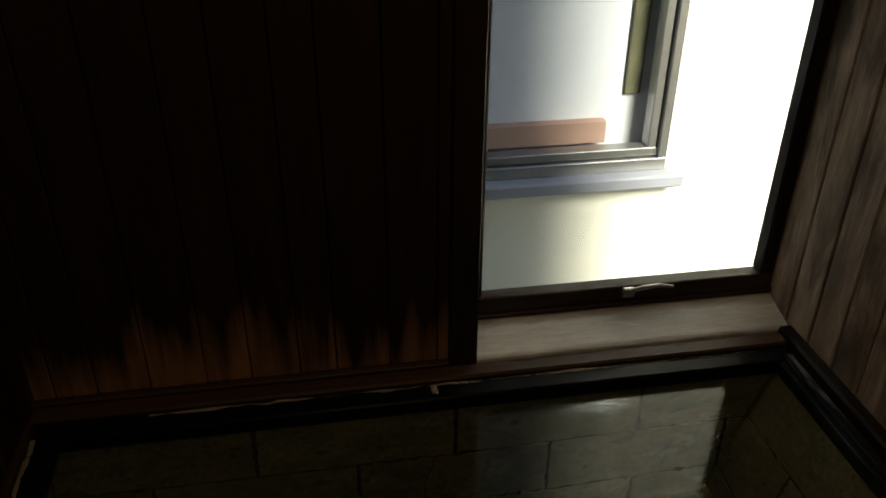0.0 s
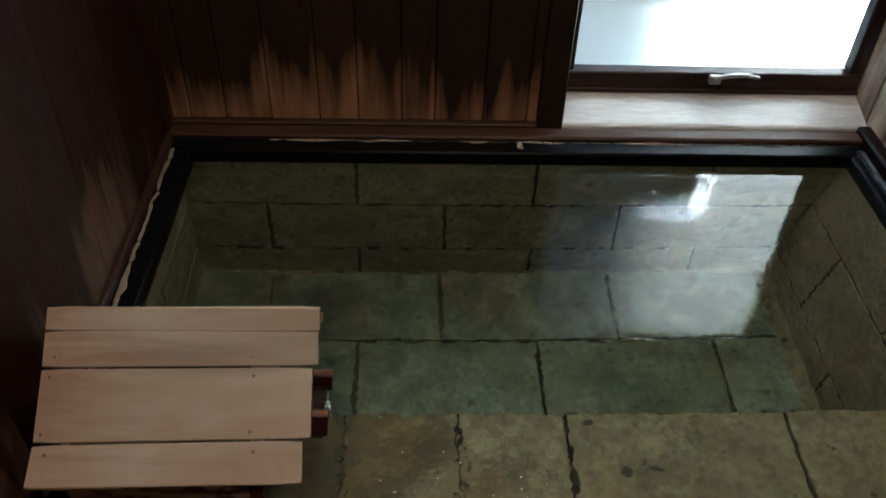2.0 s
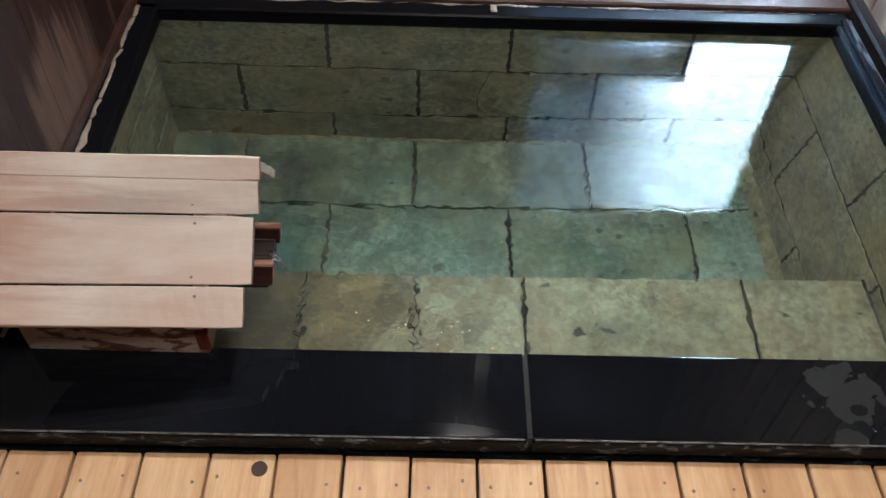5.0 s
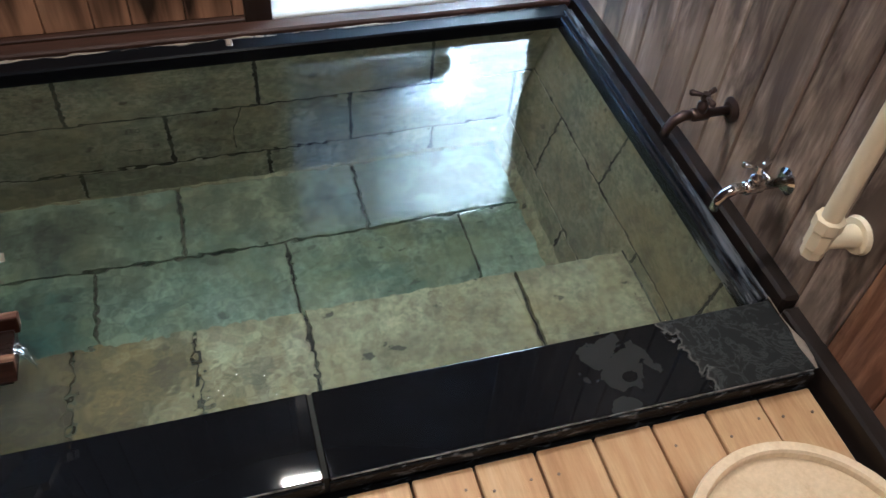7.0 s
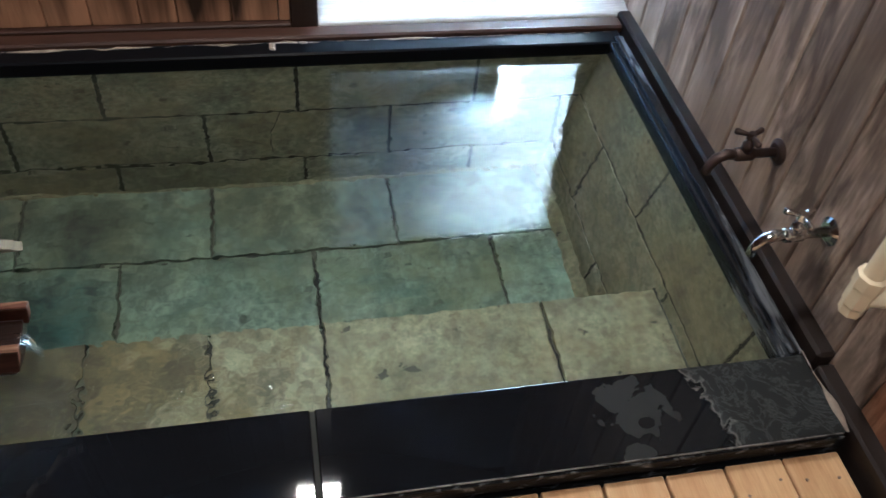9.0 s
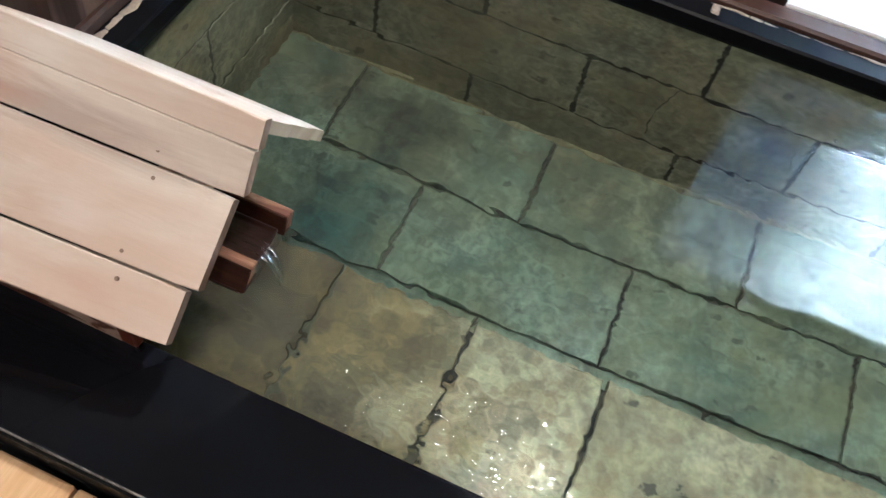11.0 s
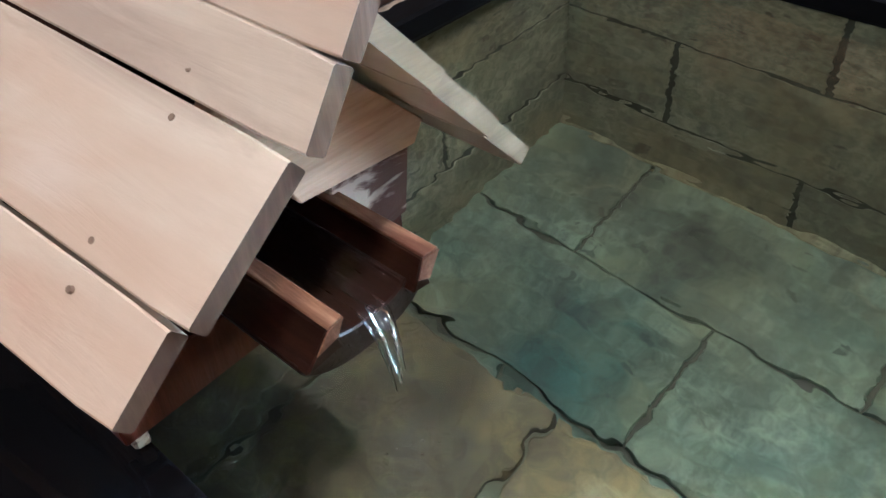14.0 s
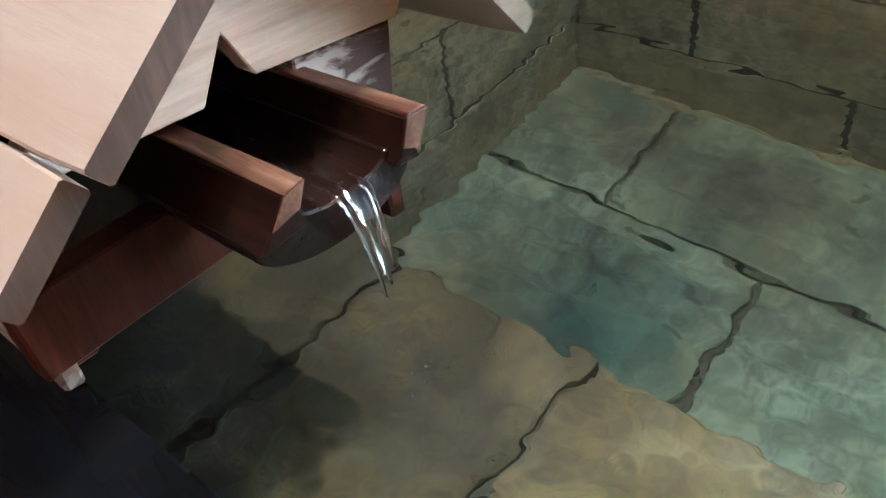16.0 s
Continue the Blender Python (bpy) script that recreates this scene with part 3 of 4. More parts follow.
wall_left = tagged(obj("wall_left", box(XL - 0.12, XL - 0.012, YF, YB + 0.1, -0.7, TOP, 0), GROUT), "dark stained vertical board wall", "wall", kind="structure")
y = -0.03
while y < 1.2:
    w = random.uniform(0.1, 0.15)
    part("plank", box(XL - 0.014, XL + random.uniform(0, 0.0015), y + 0.0002, min(y + w, 1.21) - 0.0002, -0.02, TOP, 0.0005), LEFT, wall_left)
    y += w
part("plank", box(XL - 0.014, XL, YF, -0.16, 0.0, TOP, 0.003), LEFT, wall_left)

# the back wall: a boarded panel and the window beside it
wall_back = tagged(obj("wall_back", box(XL - 0.1, 0.09, 1.215, 1.35, -0.7, TOP, 0), GROUT), "dark boarded wall, pale and worn at the foot", "wall", kind="structure")
part("lintel", box(0.09, 0.868, 1.20, 1.35, 0.89, TOP, 0), PANEL, wall_back)
part("footing", box(0.09, 0.868, 1.215, 1.35, -0.7, -0.002, 0), GROUT, wall_back)
xs = [-0.86, -0.815, -0.73, -0.62, -0.503, -0.408, -0.303, -0.222, -0.103, 0.003, 0.03]
for a, b in zip(xs, xs[1:]):
    part("plank", box(a + 0.0012, b - 0.0012, 1.192 + random.uniform(0, 0.003), 1.217, 0.018, TOP, 0.002), PANEL, wall_back)
part("corner_post", box(0.03, 0.092, 1.178, 1.217, 0.0, TOP, 0.003), TRIM_Z, wall_back)
part("bottom_rail", box(XL, 0.03, 1.176, 1.217, -0.003, 0.018, 0.003), RAIL, wall_back)

# ---- the bath ----
bath = empty("stone_bath", 0, 0.6, -0.7, "sunken stone bath with black granite rim, full of clear water", "bath", kind="structure")
LEDGE_Z, DEEP = -0.32, -0.66
shell = part("shell", box(-0.95, 0.9, 0.02, 1.22, -0.85, DEEP - 0.008, 0), JOINT, bath)
back_bed = part("back_wall", box(-0.95, 0.9, 1.1062, 1.21, DEEP - 0.01, -0.035, 0), JOINT, bath)
courses(back_bed, (0, 1.117, 0), (1, 0, 0), (0, 0, 1), (0, -1, 0),
        [(-0.289, -0.04, [-0.86, -0.414, 0.032, 0.47, 0.80]), (-0.527, -0.289, [-0.86, -0.642, -0.192, 0.258, 0.70, 0.79]), (-0.67, -0.527, [-0.86, -0.416, 0.041, 0.48, 0.76])], WALL_STONE, bevel=0.0003, gap=0.0028)
left_bed = part("left_wall", box(-0.95, -0.8392, 0.02, 1.2, DEEP - 0.01, -0.035, 0), JOINT, bath)
courses(left_bed, (-0.85, 0, 0), (0, 1, 0), (0, 0, 1), (1, 0, 0),
        [(-0.28, -0.04, [0.1, 0.37, 0.62, 1.11]), (-0.515, -0.28, [0.1, 0.43, 0.80, 1.11]), (-0.67, -0.515, [0.1, 0.6, 1.11])], WALL_STONE, bevel=0.0003, gap=0.0028)
right_bed = part("right_wall", prism([(0.90, -0.035), (0.7944, -0.035), (0.6804, DEEP - 0.01), (0.9, DEEP - 0.01)], "y", 0.02, 1.2, 0), JOINT, bath)
courses(right_bed, (0.805, 0, -0.035), (0, 1, 0), (-0.18, 0, -1), (-1, 0, 0.18),
        [(0, 0.245, [0.1, 0.233, 0.66, 1.11]), (0.245, 0.505, [0.1, 0.45, 0.90, 1.11]), (0.505, 0.63, [0.1, 0.25, 0.69, 1.11])], WALL_STONE, bevel=0.0003, gap=0.0028)
floor_bed = part("basin_floor", box(-0.95, 0.9, 0.3, 1.2, DEEP - 0.03, DEEP - 0.01, 0), JOINT, bath)
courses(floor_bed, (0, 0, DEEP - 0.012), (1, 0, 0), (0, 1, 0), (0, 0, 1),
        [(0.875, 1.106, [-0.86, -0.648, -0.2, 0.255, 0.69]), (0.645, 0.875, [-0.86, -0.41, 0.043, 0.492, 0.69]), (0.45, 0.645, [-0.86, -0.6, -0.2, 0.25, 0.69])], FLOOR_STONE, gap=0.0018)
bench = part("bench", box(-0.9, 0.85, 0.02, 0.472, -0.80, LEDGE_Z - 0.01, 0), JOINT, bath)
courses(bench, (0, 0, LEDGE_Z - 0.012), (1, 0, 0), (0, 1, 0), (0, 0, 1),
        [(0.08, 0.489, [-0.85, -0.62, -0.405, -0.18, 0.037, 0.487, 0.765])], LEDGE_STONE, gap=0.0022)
courses(bench, (0, 0.47, 0), (1, 0, 0), (0, 0, 1), (0, 1, 0), [(DEEP, LEDGE_Z - 0.016, [-0.85, -0.405, 0.037, 0.487, 0.75])], WALL_STONE, bevel=0.0003, gap=0.0028)

# mortar fillets where the walls meet the floor, and a crack in the back wall
part("bench_joint", box(0.737, 0.757, 0.13, 0.487, LEDGE_Z - 0.02, LEDGE_Z + 0.0012, 0.0005), JOINT, bath, "dark open joint beside the bench")
part("fillet", prism([(1.110, DEEP - 0.01), (1.097, DEEP - 0.004), (1.100, DEEP + 0.003), (1.110, DEEP + 0.011)], "x", -0.85, 0.69, 0.001), LEDGE_STONE, bath, "pale mortar fillet along the floor")
part("fillet", prism([(0.70, DEEP - 0.01), (0.655, DEEP - 0.004), (0.668, DEEP + 0.012), (0.70, DEEP + 0.045)], "y", 0.48, 1.10, 0.001), LEDGE_STONE, bath, "pale mortar fillet along the floor")
part("crack", tube([(-0.012, 1.1045, -0.292), (-0.024, 1.1045, -0.34), (-0.037, 1.1045, -0.39), (-0.040, 1.1045, -0.44), (-0.036, 1.1045, -0.49)], [0.001, 0.0016, 0.0014, 0.0017, 0.001], 6), JOINT, back_bed)

# the rim: two granite slabs in front, lips on the other sides
part("support", box(XL, 0.85, 0.004, 0.14, -0.3, -0.032, 0), CHIP, bath)
for a, b in ((XL + 0.03, -0.0035), (0.0035, 0.823)):
    s = part("rim_slab", box(a, b, 0, 0.15, -0.03, 0, 0.0025, seg=2), GRANITE, bath, "polished black granite slab")
    part("edge", box(a, b, -0.004, 0.0, -0.037, -0.008, 0.0012), CHIP, s)
    part("arris", box(a + 0.004, b - 0.004, -0.0016, 0.0016, -0.0042, -0.0008, 0.0006), ARRIS, s, "pale worn arris")
part("seal", box(-0.004, 0.004, 0.002, 0.148, -0.03, -0.0025, 0.0005), GROUT, bath, "dark joint between the slabs")
part("lip_right", box(0.786, 0.823, 0.152, 1.10, -0.045, -0.002, 0.004), LIP, bath, "scuffed black stone lip")
part("lip_strip", box(0.800, 0.823, 0.152, 1.10, -0.002, 0.006, 0.002), LIP, bath)
part("lip_left", box(-0.86, -0.796, 0.152, 1.10, -0.045, 0.0, 0.004), BLACK, bath, "black stone lip with limed edge")
part("lip_back", box(-0.86, 0.823, 1.082, 1.19, -0.042, 0.0, 0.004), BLACK, bath, "black stone lip with limed edge")


def crust(points, width, parent, mat, least=0.04):
    """An uneven low ridge of lime along a line."""
    bm = bmesh.new()
    a, b = Vector(points[0]), Vector(points[1])
    n = int((b - a).length / 0.012)
    side = (b - a).normalized().cross(Vector((0, 0, 1)))
    rows = []
    for k in range(n + 1):
        p = a.lerp(b, k / n)
        w = width * (least + 2.2 * max(0.0, noise.noise(p * 11 + Vector((3, 1, 2)))) + 0.3 * random.random())
        h = 0.0008 + 0.0035 * random.random() * min(1.0, w / width)
        o = side * 0.006 * noise.noise(p * 30)
        rows.append([bm.verts.new(p + o + side * w * s + Vector((0, 0, h * z - 0.001))) for s, z in ((-0.5, 0), (-0.2, 1), (0.25, 0.9), (0.5, 0))])
    for r, q in zip(rows, rows[1:]):
        for k in range(3):
            bm.faces.new((r[k], r[k + 1], q[k + 1], q[k]))
    part("lime_edge", bm, mat, parent, "pale lime crust")


crust(((-0.832, 0.16, 0.0), (-0.842, 1.09, 0.0)), 0.016, bath, LIME, 0.55)
crust(((-0.62, 1.128, 0.0), (0.80, 1.128, 0.0)), 0.011, bath, LIME, 0.15)
crust(((0.823, 0.155, 0.004), (0.828, 0.0, 0.0)), 0.012, bath, LIME)
part("chip", box(-0.024, -0.010, 1.098, 1.125, -0.001, 0.006, 0.003, jitter=0.003), LIME, bath, "broken pale chip on the lip")

baseboard = tagged(obj("baseboard", box(0.836, XR + 0.002, 0.13, 1.19, -0.03, 0.021, 0.006), TRIM_Y), "dark wet wooden rail along the board wall", "baseboard", kind="structure")
part("lower_run", box(0.838, XR + 0.004, YF, 0.128, -0.075, 0.0, 0.005), TRIM_Y, baseboard)
part("back_run", box(XL, 0.835, 1.132, 1.177, -0.01, 0.012, 0.005), RAIL, baseboard)
part("left_run", box(XL - 0.002, -0.846, 0.0, 1.13, -0.03, 0.022, 0.005), RAIL, baseboard)

# water
def water_sheet():
    bm = bmesh.new()
    x0, x1, y0, y1 = -0.85, 0.80, 0.12, 1.115
    nx, ny = 720, 430
    jet = Vector((-0.365, 0.285))
    grid = []
    for j in range(ny + 1):
        row = []
        for i in range(nx + 1):
            p = Vector((x0 + (x1 - x0) * i / nx, y0 + (y1 - y0) * j / ny))
            d = (p - jet).length
            drift = noise.noise((p.x * 5, p.y * 6, 0))
            z = 0.00045 * math.exp(-d / 0.09) * math.sin(d * 190 + 4.0 * drift)
            z += 0.0005 * math.exp(-(d / 0.20) ** 2) * noise.noise((p.x * 42, p.y * 48, 2))
            # faint rings that run out over the whole bath, broken up by the walls
            z += 0.000035 * (1 + drift) * math.sin(d * 270 + 9.0 * drift)
            z += 0.00013 * noise.noise((p.x * 34, p.y * 95, 9)) + 0.00005 * noise.noise((p.x * 90, p.y * 60, 4))
            z += 0.0002 * noise.noise((p.x * 11, p.y * 17, 5))
            # choppy water where the stream has fallen in
            e = math.hypot((p.x + 0.22) / 0.22, (p.y - 0.21) / 0.095)
            z += 0.0019 * math.exp(-e ** 2) * noise.noise((p.x * 75, p.y * 95, 11))
            row.append(bm.verts.new((p.x, p.y, WATER_Z + z)))
        grid.append(row)
    for a, b in zip(grid, grid[1:]):
        for k in range(nx):
            bm.faces.new((a[k], a[k + 1], b[k + 1], b[k]))
    return bm


water = tagged(obj("water", water_sheet(), WATER, True, False), "clear still spring water filling the bath", "water", kind="structure")
water.visible_shadow = False

# ---- the deck ----
KNOT = (-0.400, -0.036)
deck = empty("wooden_deck", 0, -0.9, FLOOR_Z, "pale pine deck boards before the bath", "deck", kind="structure")
x = 0.023 - 0.1 * 9
k = 0
while x < 0.82:
    b = min(x + 0.1, 0.835)
    part("board", box(max(x, XL + 0.02) + random.uniform(0.0015, 0.003), b - random.uniform(0.0015, 0.003), YF + 0.02, -0.012 + random.uniform(-0.002, 0.002), -0.065, FLOOR_Z + random.uniform(-0.0012, 0.0012), 0.0022), DECK, deck)
    for dx in (0.022, 0.078):
        if x + dx < 0.82 and x > XL and random.random() < 0.6:
            px, py = x + dx + random.uniform(-0.006, 0.006), -0.055 + random.uniform(-0.01, 0.01)
            part("nail", tube([(px, py, FLOOR_Z - 0.002), (px, py, FLOOR_Z + 0.0016)], [0.0026, 0.0024], 8), NAIL, deck)
    x += 0.1

part("knot", tube([(KNOT[0], KNOT[1], FLOOR_Z - 0.004), (KNOT[0], KNOT[1], FLOOR_Z + 0.0018), (KNOT[0], KNOT[1], FLOOR_Z + 0.0022)], [0.0125, 0.012, 0.009], 14), RAIL, deck, "dark round knot")

# ---- the window ----
window = empty("window_1", 0.45, 1.25, 0.08, "dark wooden window with one clear pane beside the bath", "window", kind="structure")
sill = part("window_sill", prism([(1.186, -0.002), (1.188, 0.008), (1.196, 0.013), (1.302, 0.044), (1.35, 0.044), (1.35, -0.002)], "x", 0.092, 0.868, 0.002), SILL, window, "worn glossy grey wooden sill")
part("sash_bottom", box(0.092, 0.868, 1.300, 1.34, 0.044, 0.098, 0.003), TRIM, window)
part("bead", box(0.092, 0.868, 1.292, 1.30, 0.044, 0.056, 0.002), TRIM, window)
part("sash_side", box(0.830, 0.868, 1.300, 1.34, 0.098, 0.845, 0.003), TRIM_Z, window)
part("sash_side", box(0.092, 0.128, 1.306, 1.34, 0.098, 0.845, 0.003), TRIM_Z, window)
part("sash_top", box(0.092, 0.868, 1.300, 1.34, 0.845, 0.89, 0.003), TRIM, window)
pane = part("pane", box(0.128, 0.83, 1.322, 1.326, 0.098, 0.845, 0), GLASS, window, "clear glass pane")
pane.visible_shadow = False
handle = part("handle", box(0.472, 0.502, 1.286, 1.302, 0.072, 0.096, 0.003), ALU, window, "metal lever handle")
part("lever", tube([(0.484, 1.286, 0.092), (0.522, 1.288, 0.098), (0.562, 1.29, 0.099), (0.60, 1.291, 0.091)], [0.006, 0.006, 0.0055, 0.004], 10), ALU, handle)

# ---- outside: the neighbouring house ----
OUT = 2.1
house = empty("neighbour_house", 0.5, OUT, -1.0, "cream rendered neighbouring house with an aluminium window", "house")
WX0, WX1, WZ0, WZ1 = -0.5, 0.92, 0.045, 0.93
for bx in ((-4.0, 6.0, OUT, OUT + 0.15, -1.0, WZ0), (WX1, 6.0, OUT, OUT + 0.15, WZ0, WZ1), (-4.0, WX0, OUT, OUT + 0.15, WZ0, WZ1), (-4.0, 6.0, OUT, OUT + 0.15, WZ1, 2.5)):
    part("wall", box(*bx, 0), RENDER_WALL, house)
part("eave", box(-4.0, 6.0, OUT - 0.05, OUT + 0.3, 2.5, 2.58, 0.01), GREY, house)
hw = part("window", box(WX0, WX1, OUT + 0.10, OUT + 0.115, WZ0, WZ1, 0), BLIND, house, "window with a drawn white blind")
part("sill", box(WX0 - 0.05, WX1 + 0.05, OUT - 0.07, OUT + 0.05, WZ0 - 0.075, WZ0 - 0.03, 0.006), GREY, hw)
part("frame", box(WX0, WX1, OUT - 0.02, OUT + 0.06, WZ0 - 0.03, WZ0 + 0.012, 0.003), ALU, hw)
part("frame", box(WX0, WX1, OUT - 0.005, OUT + 0.05, WZ0 + 0.016, WZ0 + 0.045, 0.003), ALU, hw)
part("frame", box(WX0, WX1, OUT - 0.02, OUT + 0.06, WZ1 - 0.03, WZ1 + 0.012, 0.003), ALU, hw)
part("frame", box(WX1 - 0.03, WX1, OUT - 0.02, OUT + 0.06, WZ0 + 0.012, WZ1 - 0.03, 0.003), ALU, hw)
part("frame", box(WX1 - 0.065, WX1 - 0.036, OUT - 0.005, OUT + 0.05, WZ0 + 0.045, WZ1 - 0.03, 0.003), ALU, hw)
part("inner_ledge", box(WX0, WX1 - 0.19, OUT + 0.06, OUT + 0.099, WZ0 + 0.045, WZ0 + 0.12, 0.002), TERRA, hw)
part("hanging_plant", box(WX1 - 0.13, WX1 - 0.075, OUT + 0.085, OUT + 0.099, WZ0 + 0.2, WZ1 - 0.05, 0.003), plain("green_leaves", (0.15, 0.15, 0.085), 0.6, 0, 0.6, 14, 0.3), hw)
ground = tagged(obj("ground", box(-60, 60, 1.352, 60, -1.3, -1.0, 0), plain("gravel_ground", (0.2, 0.19, 0.17), 0.9, 0, 0.4, 8, 0.3)), "bare gravel strip outside the window", "ground", kind="structure")

# ---- the spout house ----
cover = empty("spout_cover", -0.62, 0.284, 0.0, "small gabled cover of pale planed boards over the water spout", "spout cover")
RX0, RX1 = -0.79, -0.42
# the roof's profile (y, z) at the wall end and at the open end: ridge, two laps, front eave; the front slope is slightly warped
WALL_END = [Vector(p) for p in ((0.290, 0.284), (0.220, 0.231), (0.133, 0.174), (0.078, 0.152))]
OPEN_END = [Vector(p) for p in ((0.290, 0.282), (0.242, 0.210), (0.160, 0.147), (0.112, 0.108))]
BACK_EAVE = Vector((0.457, 0.098))


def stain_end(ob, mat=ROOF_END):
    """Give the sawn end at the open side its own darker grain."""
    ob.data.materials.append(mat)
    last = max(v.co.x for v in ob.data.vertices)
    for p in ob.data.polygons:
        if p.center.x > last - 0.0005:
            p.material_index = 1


def roof_board(wall_a, wall_b, open_a, open_b, x1, thick=0.017):
    """A board of the roof: its upper and lower edge at either end."""
    bm = bmesh.new()
    rings, n_cuts, c = [], 14, 0.0014
    for k in range(n_cuts + 1):
        f = k / n_cuts
        inset = c if k in (0, n_cuts) else 0.0
        a, b = wall_a.lerp(open_a, f), wall_b.lerp(open_b, f)
        d = (b - a).normalized()
        n = Vector((-d.y, d.x))
        n = n if n.y < 0 else -n
        t, e = thick - inset, inset
        out = [a + d * (c + e) + n * e, b - d * (c + e) + n * e, b - d * e + n * (c + e), b - d * e + n * (t - c), b - d * (c + e) + n * t, a + d * (c + e) + n * t, a + d * e + n * (t - c), a + d * e + n * (c + e)]
        x = RX0 + (x1 - RX0) * f
        rings.append([bm.verts.new((x, v.x, v.y)) for v in out])
    for p, q in zip(rings, rings[1:]):
        for k in range(8):
            bm.faces.new((p[k], p[(k + 1) % 8], q[(k + 1) % 8], q[k]))
    bm.faces.new(rings[0]), bm.faces.new(rings[-1])
    return bm


for k, a, b, x1 in ((0, 0.0, 0.40, -0.405), (0, 0.402, 0.985, -0.408), (1, 0.01, 0.985, -0.416), (2, 0.02, 1.0, -0.427)):
    w, o = (WALL_END[k], WALL_END[k + 1]), (OPEN_END[k], OPEN_END[k + 1])
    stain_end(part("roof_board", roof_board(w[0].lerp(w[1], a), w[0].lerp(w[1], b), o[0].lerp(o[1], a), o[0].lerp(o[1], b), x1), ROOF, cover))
for a, b, x1 in ((0.09, 0.40, -0.414), (0.403, 0.73, -0.419), (0.733, 1.0, -0.427)):
    w, o = (WALL_END[0], BACK_EAVE), (OPEN_END[0], BACK_EAVE)
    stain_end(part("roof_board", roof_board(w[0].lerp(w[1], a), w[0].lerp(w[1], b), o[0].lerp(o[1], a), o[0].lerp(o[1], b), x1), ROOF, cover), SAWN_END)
for x in (-0.497, -0.775):
    f = (x - RX0) / (-0.416 - RX0)
    for k, t in ((0, 0.82), (1, 0.12), (1, 0.88), (2, 0.25)):
        p = WALL_END[k].lerp(WALL_END[k + 1], t).lerp(OPEN_END[k].lerp(OPEN_END[k + 1], t), f)
        n = Vector((-0.62, 0.78))
        xx = x + random.uniform(-0.006, 0.006)
        part("nail", tube([(xx, p.x - n.x * 0.002, p.y - n.y * 0.002), (xx, p.x + n.x * 0.0006, p.y + n.y * 0.0006)], [0.0028, 0.0022], 8), NAIL, cover)
# end wall with its gable board, cheeks and skirts
part("gable_board", prism([(0.284, 0.243), (0.160, 0.122), (0.165, 0.114), (0.258, 0.110), (0.278, 0.142), (0.292, 0.114), (0.398, 0.106), (0.408, 0.122)], "x", -0.505, -0.488, 0.001), GABLE, cover, "pale triangular gable board, stained along its foot")
part("cheek", prism([(0.318, 0.112), (0.394, 0.1055), (0.387, 0.05), (0.318, 0.04)], "x", -0.510, -0.490, 0.0015), LIMED, cover, "wet reddish end board under flaking lime")
part("cheek", prism([(0.131, 0.060), (0.152, 0.066), (0.266, 0.070), (0.266, 0.024), (0.133, 0.017)], "x", -0.510, -0.490, 0.0015), CHEEK, cover, "wet reddish end board")
part("skirt", box(RX0, -0.505, 0.150, 0.166, 0.004, 0.115, 0.002), CHEEK, cover)
part("skirt", box(RX0, -0.505, 0.382, 0.396, -0.05, 0.115, 0.002), CHEEK, cover)
# closes the cover's inside in the same shade-lowered wet wood
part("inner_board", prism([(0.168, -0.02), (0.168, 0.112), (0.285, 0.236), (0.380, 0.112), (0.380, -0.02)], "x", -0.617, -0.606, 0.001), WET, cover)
part("lime_foot", box(-0.78, -0.498, 0.140, 0.1495, -0.002, 0.075, 0.002, jitter=0.0015), CRUSTED, cover, "red board under flaking white lime")

# ---- the trough ----
trough = empty("water_trough", -0.5, 0.287, 0.05, "wet reddish wooden trough pouring water", "trough")
def trough_bed():
    out = []
    for k in range(15):
        a = math.pi * (1 + k / 14)
        out.append((0.2665 + 0.0530 * math.cos(a), 0.081 + 0.027 * math.sin(a)))
    for k in range(9):
        a = math.pi * (2 - k / 8)
        out.append((0.2715 + 0.030 * math.cos(a), 0.088 + 0.010 * math.sin(a)))
    return prism(out, "x", -0.68, -0.408, 0.0012)


# darker copy of the wet wood: the trough's inner shade is in its colour
part("bed", trough_bed(), wood("wet_wood_with_shade", (0.003, 0.0016, 0.0013), (0.006, 0.0026, 0.002), (0.02, 0.008, 0.005), "x", rough=0.3, stain=0.5, stain_colour=(0.003, 0.002, 0.002), stain_scale=8.0, grain=2.5), trough, "wet trough bed, near black with shade in its colour")
FRONT_RAIL = [(0.2136, 0.0795), (0.2225, 0.0895), (0.2325, 0.1025), (0.2455, 0.1055), (0.2395, 0.093), (0.2435, 0.082)]
BACK_RAIL = [(0.3015, 0.080), (0.306, 0.089), (0.3115, 0.1035), (0.3262, 0.1025), (0.3165, 0.0845), (0.3185, 0.078)]
for rail, top, end in ((FRONT_RAIL, [(0.2330, 0.1026), (0.2342, 0.1042), (0.2440, 0.1066), (0.2452, 0.1054)], FRONT_RAIL[1:5]),
                       (BACK_RAIL, [(0.3118, 0.1034), (0.3128, 0.1054), (0.3250, 0.1046), (0.3259, 0.1024)], BACK_RAIL[1:5])):
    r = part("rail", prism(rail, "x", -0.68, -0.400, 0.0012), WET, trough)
    part("worn_top", prism(top, "x", -0.68, -0.3995, 0.0005), RAILTOP, r, "paler sawn top")
    part("end_grain", prism(end, "x", -0.3998, -0.3988, 0.0003), RAILTOP, r, "pale sawn end")


